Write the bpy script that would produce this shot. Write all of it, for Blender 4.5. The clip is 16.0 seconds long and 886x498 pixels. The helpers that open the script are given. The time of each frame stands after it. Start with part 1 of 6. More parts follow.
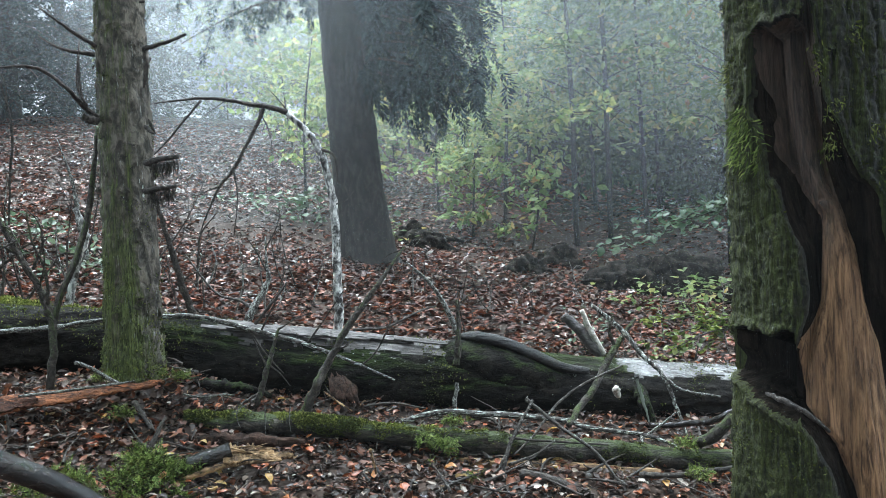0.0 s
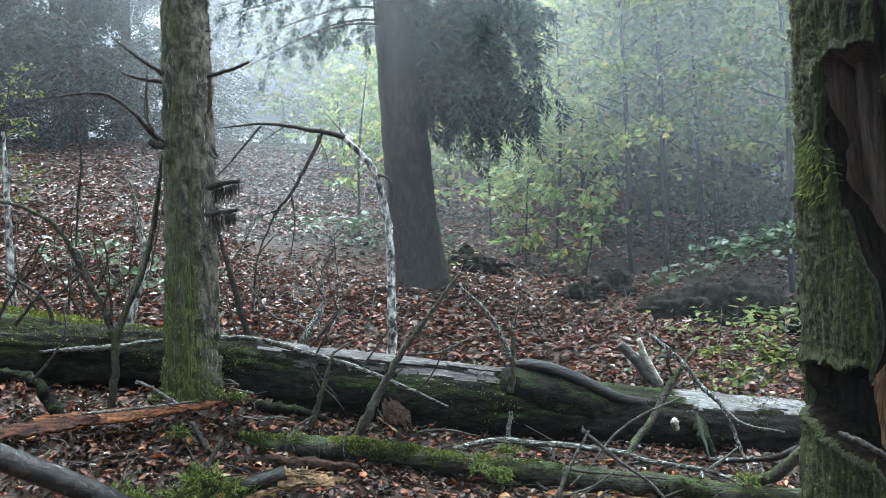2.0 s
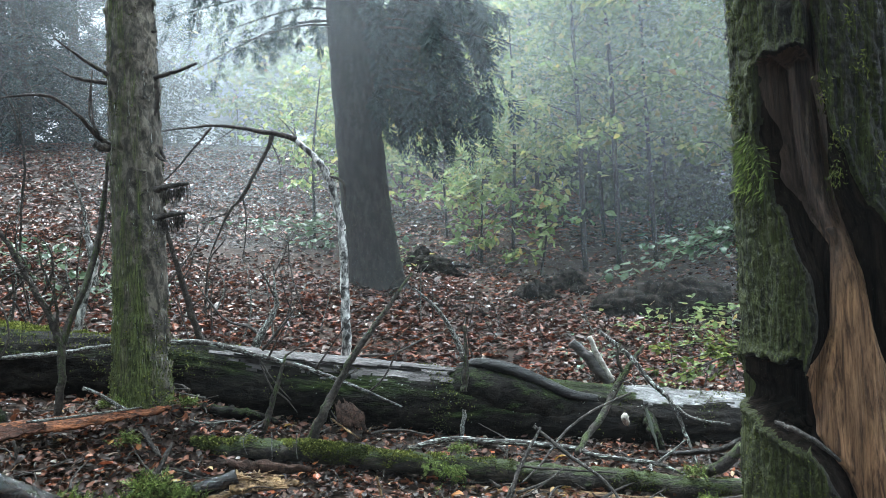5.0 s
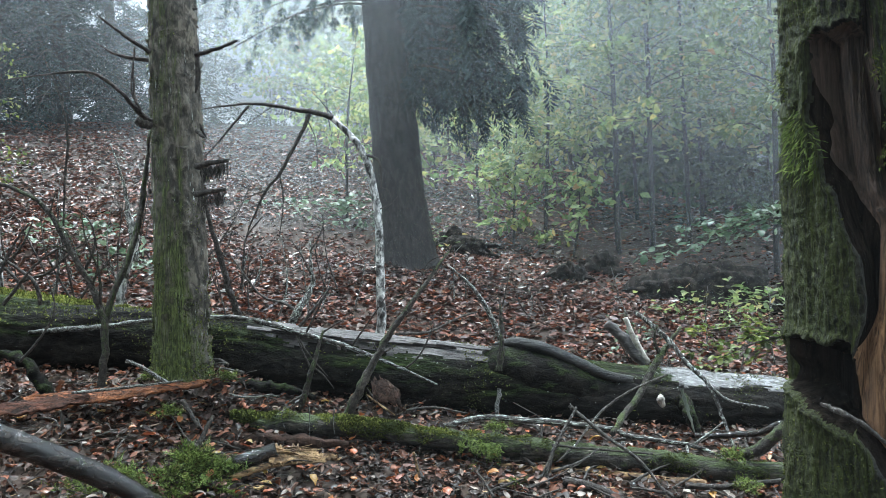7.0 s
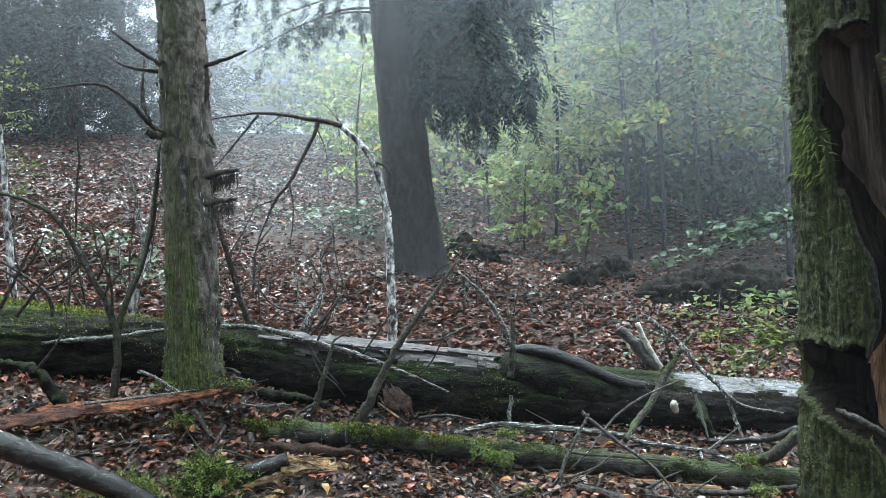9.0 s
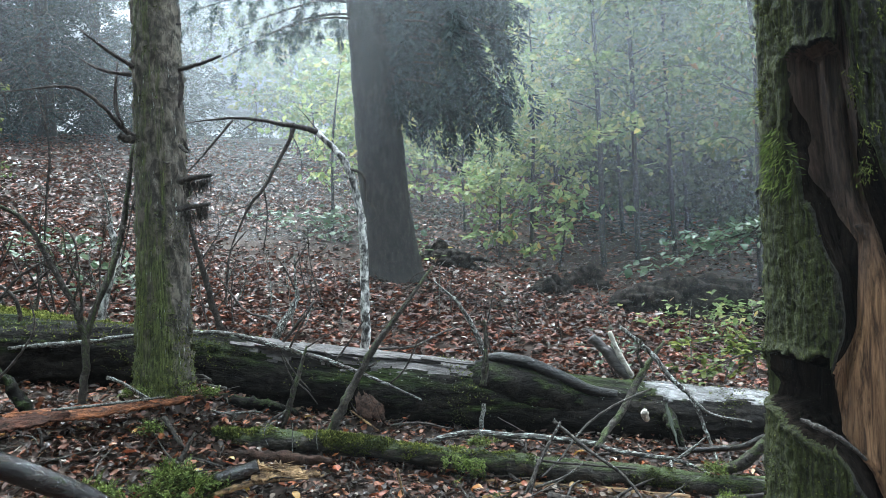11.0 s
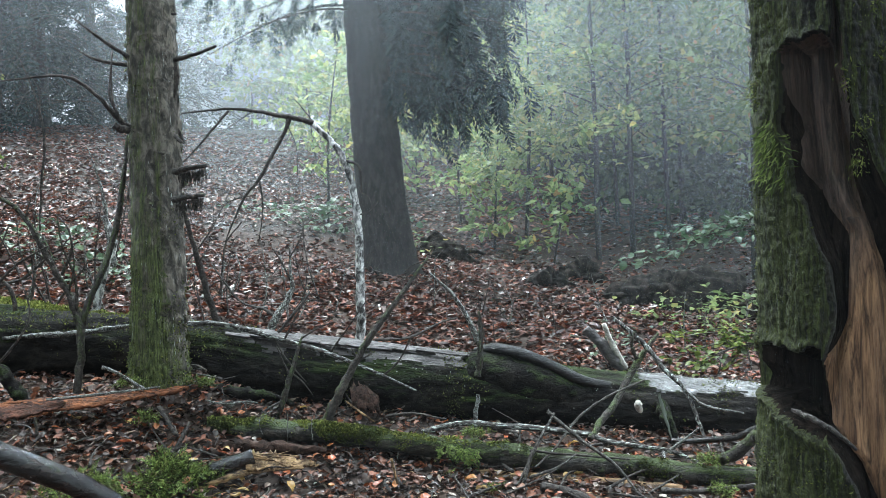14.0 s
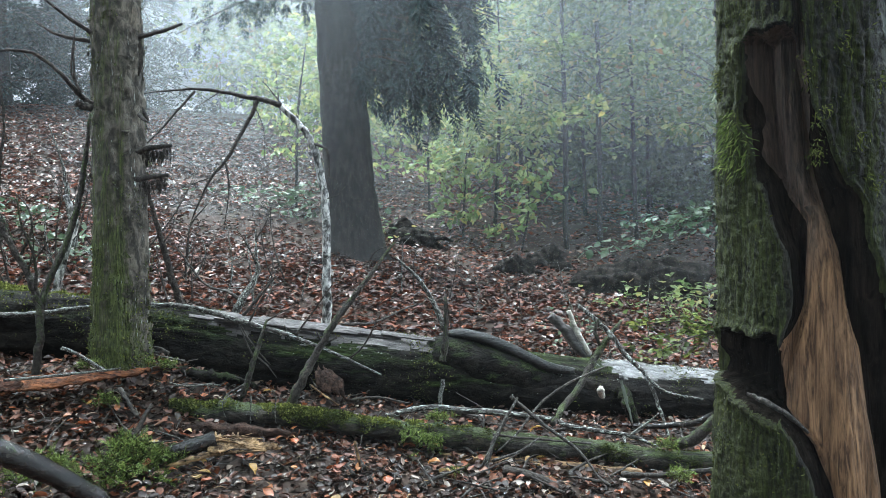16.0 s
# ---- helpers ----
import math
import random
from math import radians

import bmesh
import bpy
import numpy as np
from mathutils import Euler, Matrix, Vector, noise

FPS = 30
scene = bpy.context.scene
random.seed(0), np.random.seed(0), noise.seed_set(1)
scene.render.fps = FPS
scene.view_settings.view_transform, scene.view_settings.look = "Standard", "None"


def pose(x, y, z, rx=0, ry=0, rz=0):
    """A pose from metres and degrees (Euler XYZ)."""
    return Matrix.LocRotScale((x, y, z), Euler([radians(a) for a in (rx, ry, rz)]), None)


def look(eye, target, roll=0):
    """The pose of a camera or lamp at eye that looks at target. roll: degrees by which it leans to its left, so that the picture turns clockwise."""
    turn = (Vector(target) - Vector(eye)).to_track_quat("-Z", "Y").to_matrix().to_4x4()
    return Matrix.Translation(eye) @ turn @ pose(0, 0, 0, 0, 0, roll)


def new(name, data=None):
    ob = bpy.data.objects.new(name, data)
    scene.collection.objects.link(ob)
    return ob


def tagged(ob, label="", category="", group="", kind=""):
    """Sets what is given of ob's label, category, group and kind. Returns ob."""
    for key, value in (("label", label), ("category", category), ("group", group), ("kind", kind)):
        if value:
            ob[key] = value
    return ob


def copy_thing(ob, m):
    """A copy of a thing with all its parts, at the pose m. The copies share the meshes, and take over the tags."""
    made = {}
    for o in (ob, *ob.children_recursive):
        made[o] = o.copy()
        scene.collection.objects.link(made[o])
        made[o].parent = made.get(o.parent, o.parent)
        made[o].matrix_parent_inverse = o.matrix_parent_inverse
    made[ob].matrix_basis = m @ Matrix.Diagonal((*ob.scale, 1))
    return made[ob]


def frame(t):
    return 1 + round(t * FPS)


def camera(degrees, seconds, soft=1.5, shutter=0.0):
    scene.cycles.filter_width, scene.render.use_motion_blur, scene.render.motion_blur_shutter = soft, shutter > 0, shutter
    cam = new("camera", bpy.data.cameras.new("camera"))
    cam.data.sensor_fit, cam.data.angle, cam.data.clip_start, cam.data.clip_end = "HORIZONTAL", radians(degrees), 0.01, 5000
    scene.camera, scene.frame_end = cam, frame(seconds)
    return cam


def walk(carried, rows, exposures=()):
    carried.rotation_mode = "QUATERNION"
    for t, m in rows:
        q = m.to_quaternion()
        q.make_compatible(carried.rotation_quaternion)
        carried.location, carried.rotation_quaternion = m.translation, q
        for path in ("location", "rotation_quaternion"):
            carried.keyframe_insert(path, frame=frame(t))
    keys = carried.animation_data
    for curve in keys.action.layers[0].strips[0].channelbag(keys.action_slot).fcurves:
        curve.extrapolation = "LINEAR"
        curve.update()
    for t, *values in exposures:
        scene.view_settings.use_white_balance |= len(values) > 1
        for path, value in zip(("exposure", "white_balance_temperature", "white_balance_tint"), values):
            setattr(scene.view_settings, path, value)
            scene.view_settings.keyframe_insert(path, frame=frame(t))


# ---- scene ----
cam = camera(59.0, 16.0, soft=0.8)
PATH = [
    (0.0, -0.0012, -0.0005, 1.4494, 87.513, 2.973, 0.017),
    (0.5, -0.0102, -0.0062, 1.4526, 87.920, 2.758, 0.455),
    (1.0, -0.0245, 0.0058, 1.4574, 88.684, 2.719, 2.669),
    (1.5, -0.0204, 0.0088, 1.4651, 89.562, 3.292, 3.443),
    (2.0, -0.0291, 0.0100, 1.4610, 89.418, 2.338, 3.679),
    (2.5, -0.0197, 0.0119, 1.4597, 89.763, 2.473, 3.061),
    (3.0, -0.0163, 0.0100, 1.4525, 89.386, 2.228, 2.806),
    (3.5, -0.0117, 0.0092, 1.4529, 88.828, 2.833, 2.096),
    (4.0, 0.0051, -0.0072, 1.4538, 89.431, 2.929, 0.584),
    (6.5, -0.0140, -0.0079, 1.4514, 89.012, 3.148, 1.302),
    (7.0, -0.0362, -0.0097, 1.4421, 88.153, 2.406, 2.761),
    (7.5, -0.0337, -0.0168, 1.4483, 88.269, 2.443, 3.715),
    (8.0, -0.0403, -0.0232, 1.4494, 88.545, 2.682, 3.908),
    (8.5, -0.0402, -0.0187, 1.4461, 88.557, 2.421, 4.089),
    (9.0, -0.0310, -0.0039, 1.4469, 88.634, 3.053, 3.555),
    (9.5, -0.0218, -0.0061, 1.4522, 89.001, 2.887, 2.916),
    (12.0, -0.0195, -0.0163, 1.4545, 89.002, 2.483, 1.605),
    (12.5, -0.0182, -0.0213, 1.4513, 88.800, 2.204, 1.812),
    (13.0, -0.0166, -0.0168, 1.4527, 88.774, 2.314, 1.819),
    (13.5, -0.0191, -0.0174, 1.4495, 88.672, 2.281, 1.466),
    (14.0, -0.0168, -0.0187, 1.4477, 88.461, 2.244, 1.511),
    (14.5, 0.0039, -0.0196, 1.4366, 87.377, 2.256, 0.134),
    (15.0, 0.0166, -0.0204, 1.4338, 87.226, 1.810, -0.974),
    (15.5, 0.0132, -0.0237, 1.4345, 87.628, 1.211, -2.392),
    (16.0, -0.0049, -0.0228, 1.4311, 87.533, 1.308, -0.704),
]
walk(cam, [(t, pose(x, y, z, rx, ry, rz)) for t, x, y, z, rx, ry, rz in PATH],
     exposures=[(0.0, 2.26, 5850, 4), (16.0, 2.26, 5850, 4)])

# ---- light: a bright overcast sky seen through mist, a wide soft sun from beyond the slope ----
world = bpy.data.worlds.new("overcast")
scene.world = world
world.use_nodes = True
wn, wl = world.node_tree.nodes, world.node_tree.links
wn.clear()
sky = wn.new("ShaderNodeTexSky")
sky.sky_type, sky.sun_disc = "NISHITA", False
sky.sun_elevation, sky.sun_rotation = radians(64), radians(-20)
sky.air_density, sky.dust_density = 1.0, 4.0
cloud = wn.new("ShaderNodeMix")
cloud.data_type = "RGBA"
cloud.inputs[0].default_value = 0.75
cloud.inputs[7].default_value = (8.0, 8.6, 8.9, 1)
bg = wn.new("ShaderNodeBackground")
bg.inputs[1].default_value = 0.10
wo = wn.new("ShaderNodeOutputWorld")
wl.new(sky.outputs[0], cloud.inputs[6])
wl.new(cloud.outputs[2], bg.inputs[0])
wl.new(bg.outputs[0], wo.inputs[0])
sun = new("sun", bpy.data.lights.new("sun", "SUN"))
sun.data.energy, sun.data.angle, sun.data.color = 5.0, radians(40), (0.97, 1.0, 1.0)
sun.matrix_world = look((-4, 13, 22), (0, 3, 0))


# ---- materials ----
def ramp(nt, fac, stops):
    n = nt.nodes.new("ShaderNodeValToRGB")
    el = n.color_ramp.elements
    while len(el) < len(stops):
        el.new(0.5)
    for e, (p, c) in zip(el, stops):
        e.position, e.color = p, (*c, 1)
    nt.links.new(fac, n.inputs[0])
    return n.outputs[0]


def noise_node(nt, scale, detail=6.0, rough=0.6, vector=None, distort=0.0):
    n = nt.nodes.new("ShaderNodeTexNoise")
    n.inputs["Scale"].default_value, n.inputs["Detail"].default_value = scale, detail
    n.inputs["Roughness"].default_value, n.inputs["Distortion"].default_value = rough, distort
    if vector:
        nt.links.new(vector, n.inputs["Vector"])
    return n.outputs["Fac"]


def mixed(nt, fac, a, b):
    n = nt.nodes.new("ShaderNodeMix")
    n.data_type = "RGBA"
    for s, v in ((0, fac), (6, a), (7, b)):
        if isinstance(v, (int, float)):
            n.inputs[s].default_value = v
        elif isinstance(v, tuple):
            n.inputs[s].default_value = (*v, 1)
        else:
            nt.links.new(v, n.inputs[s])
    return n.outputs[2]


def arith(nt, op, a, b):
    n = nt.nodes.new("ShaderNodeMath")
    n.operation, n.use_clamp = op, False
    for s, v in ((0, a), (1, b)):
        if isinstance(v, (int, float)):
            n.inputs[s].default_value = v
        else:
            nt.links.new(v, n.inputs[s])
    return n.outputs[0]


def start(name, rough=0.8, spec=0.4):
    m = bpy.data.materials.new(name)
    m.use_nodes = True
    nt = m.node_tree
    b = nt.nodes["Principled BSDF"]
    b.inputs["Roughness"].default_value = rough
    b.inputs["Specular IOR Level"].default_value = spec
    return m, nt, b


def bump(nt, b, height, strength, distance=0.02):
    n = nt.nodes.new("ShaderNodeBump")
    n.inputs["Strength"].default_value, n.inputs["Distance"].default_value = strength, distance
    nt.links.new(height, n.inputs["Height"])
    nt.links.new(n.outputs[0], b.inputs["Normal"])


def coords(nt, stretch=(1, 1, 1)):
    c = nt.nodes.new("ShaderNodeTexCoord")
    m = nt.nodes.new("ShaderNodeMapping")
    m.inputs["Scale"].default_value = stretch
    nt.links.new(c.outputs["Object"], m.inputs[0])
    return m.outputs[0]


def bark_material(name, dark, light, moss=(0.05, 0.075, 0.015), cover=0.5, up=0.0, grain=(1, 1, 0.25), scale=28.0,
                  rough=0.75, lichen=0.0, relief=0.8, spec=0.4, west=0.0, foot=None):
    """Rough bark in two tones with a growth of moss (cover 0..1, up and west: how much more on faces turned that way, foot: more towards the foot of the thing) and pale lichen spots."""
    m, nt, b = start(name, rough, spec)
    v = coords(nt, grain)
    n1 = noise_node(nt, scale, 8, 0.65, v, 0.4)
    n2 = noise_node(nt, scale * 0.17, 4, 0.6, v)
    col = ramp(nt, n1, [(0.40, dark), (0.50, tuple(p * 0.65 + q * 0.35 for p, q in zip(dark, light))), (0.60, light)])
    col = mixed(nt, ramp(nt, n2, [(0.35, (0, 0, 0)), (0.7, (0.6, 0.6, 0.6))]), col, tuple(c * 0.45 for c in dark))
    n3 = noise_node(nt, 5.5, 8, 0.7)
    g = nt.nodes.new("ShaderNodeNewGeometry")
    z = nt.nodes.new("ShaderNodeSeparateXYZ")
    nt.links.new(g.outputs["Normal"], z.inputs[0])
    reach = arith(nt, "ADD", n3, arith(nt, "MULTIPLY", z.outputs[2], up))
    if west:
        reach = arith(nt, "SUBTRACT", reach, arith(nt, "MULTIPLY", z.outputs[0], west))
    if foot:
        oc = nt.nodes.new("ShaderNodeTexCoord")
        oz = nt.nodes.new("ShaderNodeSeparateXYZ")
        nt.links.new(oc.outputs["Object"], oz.inputs[0])
        fr = nt.nodes.new("ShaderNodeMapRange")
        fr.inputs[1].default_value, fr.inputs[2].default_value = foot[0], foot[1]
        fr.inputs[3].default_value, fr.inputs[4].default_value = foot[2], 0.0
        nt.links.new(oz.outputs[2], fr.inputs[0])
        reach = arith(nt, "ADD", reach, fr.outputs[0])
    f = ramp(nt, reach, [(max(0.02, 0.93 - cover * 0.8), (0, 0, 0)), (min(1.0, 1.05 - cover * 0.8), (1, 1, 1))])
    n4 = noise_node(nt, 70, 5, 0.75)
    mcol = ramp(nt, n4, [(0.38, tuple(c * 0.22 for c in moss)), (0.52, moss), (0.66, tuple(c * 1.9 for c in moss))])
    col = mixed(nt, f, col, mcol)
    if lichen:
        n5 = noise_node(nt, 24, 5, 0.75)
        col = mixed(nt, ramp(nt, n5, [(0.72 - lichen * 0.25, (0, 0, 0)), (0.77 - lichen * 0.25, (1, 1, 1))]), col, (0.50, 0.53, 0.48))
    nt.links.new(col, b.inputs["Base Color"])
    h = arith(nt, "ADD", n1, arith(nt, "MULTIPLY", arith(nt, "MULTIPLY", n4, f), 0.8))
    bump(nt, b, h, relief, 0.02)
    return m


def leaf_material(name, stops, rough=0.45, light_through=0.35, spec=0.5, wet=False):
    """Leaves whose colour differs from leaf to leaf, letting some light through."""
    m, nt, b = start(name, rough, spec)
    g = nt.nodes.new("ShaderNodeNewGeometry")
    col = ramp(nt, g.outputs["Random Per Island"], stops)
    n = noise_node(nt, 60, 4, 0.6)
    col = mixed(nt, ramp(nt, n, [(0.4, (0, 0, 0)), (0.75, (0.55, 0.55, 0.55))]), col, (0.03, 0.02, 0.012))
    nt.links.new(col, b.inputs["Base Color"])
    if wet:
        r = arith(nt, "FRACT", arith(nt, "MULTIPLY", g.outputs["Random Per Island"], 37.0), 0)
        nt.links.new(ramp(nt, r, [(0.0, (0.16, 0.16, 0.16)), (0.2, (0.25, 0.25, 0.25)), (0.34, (rough, rough, rough)), (1.0, (rough, rough, rough))]), b.inputs["Roughness"])
    if light_through:
        t = nt.nodes.new("ShaderNodeBsdfTranslucent")
        nt.links.new(col, t.inputs[0])
        mx = nt.nodes.new("ShaderNodeMixShader")
        mx.inputs[0].default_value = light_through
        out = nt.nodes["Material Output"]
        nt.links.new(b.outputs[0], mx.inputs[1])
        nt.links.new(t.outputs[0], mx.inputs[2])
        nt.links.new(mx.outputs[0], out.inputs[0])
    return m


def mist_material(name, opacity, low, high, floor, side):
    """Thin mist: mostly clear, the rest scatters the light that falls on it; it thins towards the ground, towards the dense spruces and in wisps."""
    m = bpy.data.materials.new(name)
    m.use_nodes = True
    nt = m.node_tree
    nt.nodes.remove(nt.nodes["Principled BSDF"])
    c = nt.nodes.new("ShaderNodeTexCoord")
    z = nt.nodes.new("ShaderNodeSeparateXYZ")
    nt.links.new(c.outputs["Object"], z.inputs[0])
    r = nt.nodes.new("ShaderNodeMapRange")
    r.inputs[1].default_value, r.inputs[2].default_value = low, high
    r.inputs[3].default_value, r.inputs[4].default_value = floor, 1.0
    r.interpolation_type = "SMOOTHSTEP"
    nt.links.new(arith(nt, "ADD", z.outputs[2], arith(nt, "MULTIPLY", z.outputs[0], 0.14)), r.inputs[0])
    w = ramp(nt, noise_node(nt, 0.22, 3, 0.5), [(0.3, (0.55, 0.55, 0.55)), (0.7, (1, 1, 1))])
    q = nt.nodes.new("ShaderNodeMapRange")
    q.inputs[1].default_value, q.inputs[2].default_value = side[0], side[1]
    q.inputs[3].default_value, q.inputs[4].default_value = side[2], 1.0
    q.interpolation_type = "SMOOTHSTEP"
    nt.links.new(z.outputs[0], q.inputs[0])
    f = arith(nt, "MULTIPLY", arith(nt, "MULTIPLY", arith(nt, "MULTIPLY", w, r.outputs[0]), q.outputs[0]), opacity)
    d = nt.nodes.new("ShaderNodeBsdfTranslucent")
    d.inputs[0].default_value = (0.90, 0.96, 1.0, 1)
    e = nt.nodes.new("ShaderNodeBsdfDiffuse")
    e.inputs[0].default_value = (0.90, 0.96, 1.0, 1)
    h = nt.nodes.new("ShaderNodeMixShader")
    nt.links.new(d.outputs[0], h.inputs[1])
    nt.links.new(e.outputs[0], h.inputs[2])
    t = nt.nodes.new("ShaderNodeBsdfTransparent")
    mx = nt.nodes.new("ShaderNodeMixShader")
    nt.links.new(f, mx.inputs[0])
    nt.links.new(t.outputs[0], mx.inputs[1])
    nt.links.new(h.outputs[0], mx.inputs[2])
    nt.links.new(mx.outputs[0], nt.nodes["Material Output"].inputs[0])
    return m


def soil_material():
    m, nt, b = start("forest_soil", 0.9, 0.3)
    n1 = noise_node(nt, 26, 8, 0.7)
    n2 = noise_node(nt, 2.3, 5, 0.6)
    col = ramp(nt, n1, [(0.3, (0.012, 0.009, 0.007)), (0.55, (0.045, 0.028, 0.02)), (0.75, (0.11, 0.07, 0.05))])
    col = mixed(nt, ramp(nt, n2, [(0.45, (0, 0, 0)), (0.7, (0.6, 0.6, 0.6))]), col, (0.03, 0.022, 0.018))
    nt.links.new(col, b.inputs["Base Color"])
    bump(nt, b, n1, 1.0, 0.05)
    return m


def wood_material(name, dark, light, stretch=(1, 1, 0.07), scale=40.0, rough=0.7, spec=0.4, rot_shade=None):
    """Bare wood with long fibres, streaked from pale to rotten brown. An upper end darkened by rot and by shade put
    into its colour has its own dark and light tone, and heights between which it begins.
    """
    m, nt, b = start(name, rough, spec)
    v = coords(nt, stretch)
    n1 = noise_node(nt, scale, 8, 0.7, v, 0.6)
    n2 = noise_node(nt, 4.0, 5, 0.6)
    mid = tuple((p + q) / 2 for p, q in zip(dark, light))
    col = ramp(nt, n1, [(0.38, dark), (0.5, mid), (0.62, light)])
    if rot_shade:
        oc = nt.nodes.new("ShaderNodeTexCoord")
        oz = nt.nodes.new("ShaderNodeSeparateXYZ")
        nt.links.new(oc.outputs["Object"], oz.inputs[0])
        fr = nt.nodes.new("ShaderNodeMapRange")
        fr.inputs[1].default_value, fr.inputs[2].default_value = rot_shade[2], rot_shade[3]
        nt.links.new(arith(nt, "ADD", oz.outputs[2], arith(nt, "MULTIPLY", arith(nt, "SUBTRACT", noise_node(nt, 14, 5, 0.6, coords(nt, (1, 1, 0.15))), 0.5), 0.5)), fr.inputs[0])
        col = mixed(nt, fr.outputs[0], col, ramp(nt, n1, [(0.38, rot_shade[0]), (0.62, rot_shade[1])]))
    col = mixed(nt, ramp(nt, n2, [(0.42, (0, 0, 0)), (0.68, (0.75, 0.75, 0.75))]), col, dark)
    nt.links.new(col, b.inputs["Base Color"])
    bump(nt, b, n1, 0.9, 0.015)
    return m


SOIL = soil_material()
BARK_SPRUCE = bark_material("mossy_spruce_bark", (0.036, 0.031, 0.024), (0.22, 0.19, 0.15), (0.085, 0.102, 0.028), 0.56, 0.1, (1, 1, 0.6), 26, lichen=0.36, relief=1.0, west=0.10, foot=(0.0, 0.9, 0.16))
BARK_OLD = bark_material("old_mossy_bark", (0.009, 0.008, 0.007), (0.046, 0.043, 0.027), (0.037, 0.044, 0.009), 0.6, 0.1, (1, 1, 0.7), 34, 0.7, lichen=0.14, relief=1.0, spec=0.3, west=0.14)
BARK_FAR = bark_material("dark_spruce_bark", (0.012, 0.0105, 0.0095), (0.04, 0.035, 0.031), (0.02, 0.03, 0.012), 0.38, 0.0, (1, 1, 0.4), 22)
BARK_LOG = bark_material("wet_log_bark", (0.004, 0.0035, 0.003), (0.024, 0.020, 0.017), (0.030, 0.045, 0.012), 0.47, 0.12, (0.5, 1, 1), 26, 0.75, lichen=0.06, spec=0.12)
BARK_STICK = bark_material("dark_stick_bark", (0.018, 0.014, 0.011), (0.075, 0.062, 0.05), (0.05, 0.068, 0.017), 0.53, 0.1, (1, 1, 1), 50, lichen=0.2)
BARK_MOSS = bark_material("moss_covered_branch", (0.010, 0.009, 0.007), (0.085, 0.072, 0.056), (0.06, 0.085, 0.018), 0.46, 0.22, (0.5, 1, 1), 44, 0.65, lichen=0.2, relief=1.0)
BARK_PAD = bark_material("deep_yellow_green_moss", (0.02, 0.018, 0.010), (0.10, 0.09, 0.05), (0.15, 0.165, 0.035), 0.72, 0.3, (1, 1, 1), 30, 0.85, spec=0.2)
BARK_BIRCH = bark_material("pale_birch_bark", (0.02, 0.017, 0.015), (0.86, 0.84, 0.80), (0.05, 0.06, 0.03), 0.2, 0.0, (1, 1, 0.6), 30, 0.6, lichen=0.15, relief=0.4)
BARK_TWIG = bark_material("dark_twig_bark", (0.022, 0.017, 0.014), (0.085, 0.07, 0.058), (0.05, 0.07, 0.02), 0.2, 0.1, (1, 1, 1), 60, lichen=0.1)
BARK_LICHEN = bark_material("lichen_spotted_bark", (0.02, 0.017, 0.015), (0.15, 0.135, 0.12), (0.05, 0.07, 0.02), 0.25, 0.1, (1, 1, 1), 60, lichen=0.74)
BARK_SMOOTH = bark_material("smooth_wet_bark", (0.006, 0.005, 0.0045), (0.042, 0.031, 0.026), (0.03, 0.045, 0.012), 0.30, 0.15, (0.25, 1, 1), 34, 0.24, lichen=0.22, relief=0.6, spec=0.55)
BARK_RIDGE = bark_material("dark_callus_bark", (0.004, 0.0036, 0.0034), (0.02, 0.0175, 0.016), (0.02, 0.03, 0.01), 0.3, 0.1, (0.25, 1, 1), 34, 0.42, lichen=0.12, relief=0.9, spec=0.45)
# upper tones: rotten brown, darkened further for the shade inside the hollow
WOOD_BARE = wood_material("bare_trunk_wood", (0.07, 0.034, 0.017), (0.47, 0.265, 0.135), (1, 1, 0.05), 75, rot_shade=((0.02, 0.014, 0.0115), (0.12, 0.080, 0.060), 1.16, 1.42))
WOOD_DARK = wood_material("rotten_shade_black_wood", (0.004, 0.0035, 0.003), (0.028, 0.02, 0.016), rough=0.95, spec=0.05)
WOOD_GREY = wood_material("weathered_grey_wood", (0.03, 0.026, 0.025), (0.16, 0.143, 0.139), (0.16, 1, 1), 36, 0.55)
# wet wood, its colour lightened for the sky's sheen
WOOD_WET = wood_material("sky_sheen_wet_wood", (0.04, 0.036, 0.034), (0.24, 0.235, 0.23), (0.3, 1, 1), 40, 0.25, 0.7)
WOOD_TAN = wood_material("split_tan_wood", (0.04, 0.02, 0.010), (0.55, 0.35, 0.17), (0.15, 1, 1), 40)
WOOD_PLATE = wood_material("grey_brown_bark_plate", (0.014, 0.009, 0.007), (0.075, 0.042, 0.03), (1, 1, 1), 30, 0.85, 0.15)
BARK_SLAB = wood_material("orange_brown_bark", (0.024, 0.011, 0.008), (0.36, 0.135, 0.055), (0.25, 1, 1), 60, 0.7, 0.2)
BARK_SLAB_DARK = wood_material("dark_red_brown_bark", (0.014, 0.008, 0.006), (0.15, 0.06, 0.036), (0.2, 1, 1), 46, 0.8, 0.2)
WOOD_PALE = wood_material("pale_broken_wood", (0.22, 0.20, 0.17), (0.72, 0.68, 0.60), (0.4, 1, 1), 40, 0.7, 0.3)
BARK_GREY = bark_material("grey_twig_bark", (0.022, 0.017, 0.014), (0.12, 0.105, 0.09), (0.05, 0.07, 0.02), 0.22, 0.1, (1, 1, 1), 60, lichen=0.45)
LITTER = leaf_material("fallen_beech_leaves", [(0.0, (0.014, 0.010, 0.008)), (0.4, (0.04, 0.021, 0.016)), (0.62, (0.10, 0.038, 0.023)), (0.78, (0.20, 0.075, 0.04)), (0.87, (0.26, 0.078, 0.03)), (0.94, (0.23, 0.17, 0.13)), (1.0, (0.46, 0.40, 0.35))], 0.6, 0.12, 0.4, True)
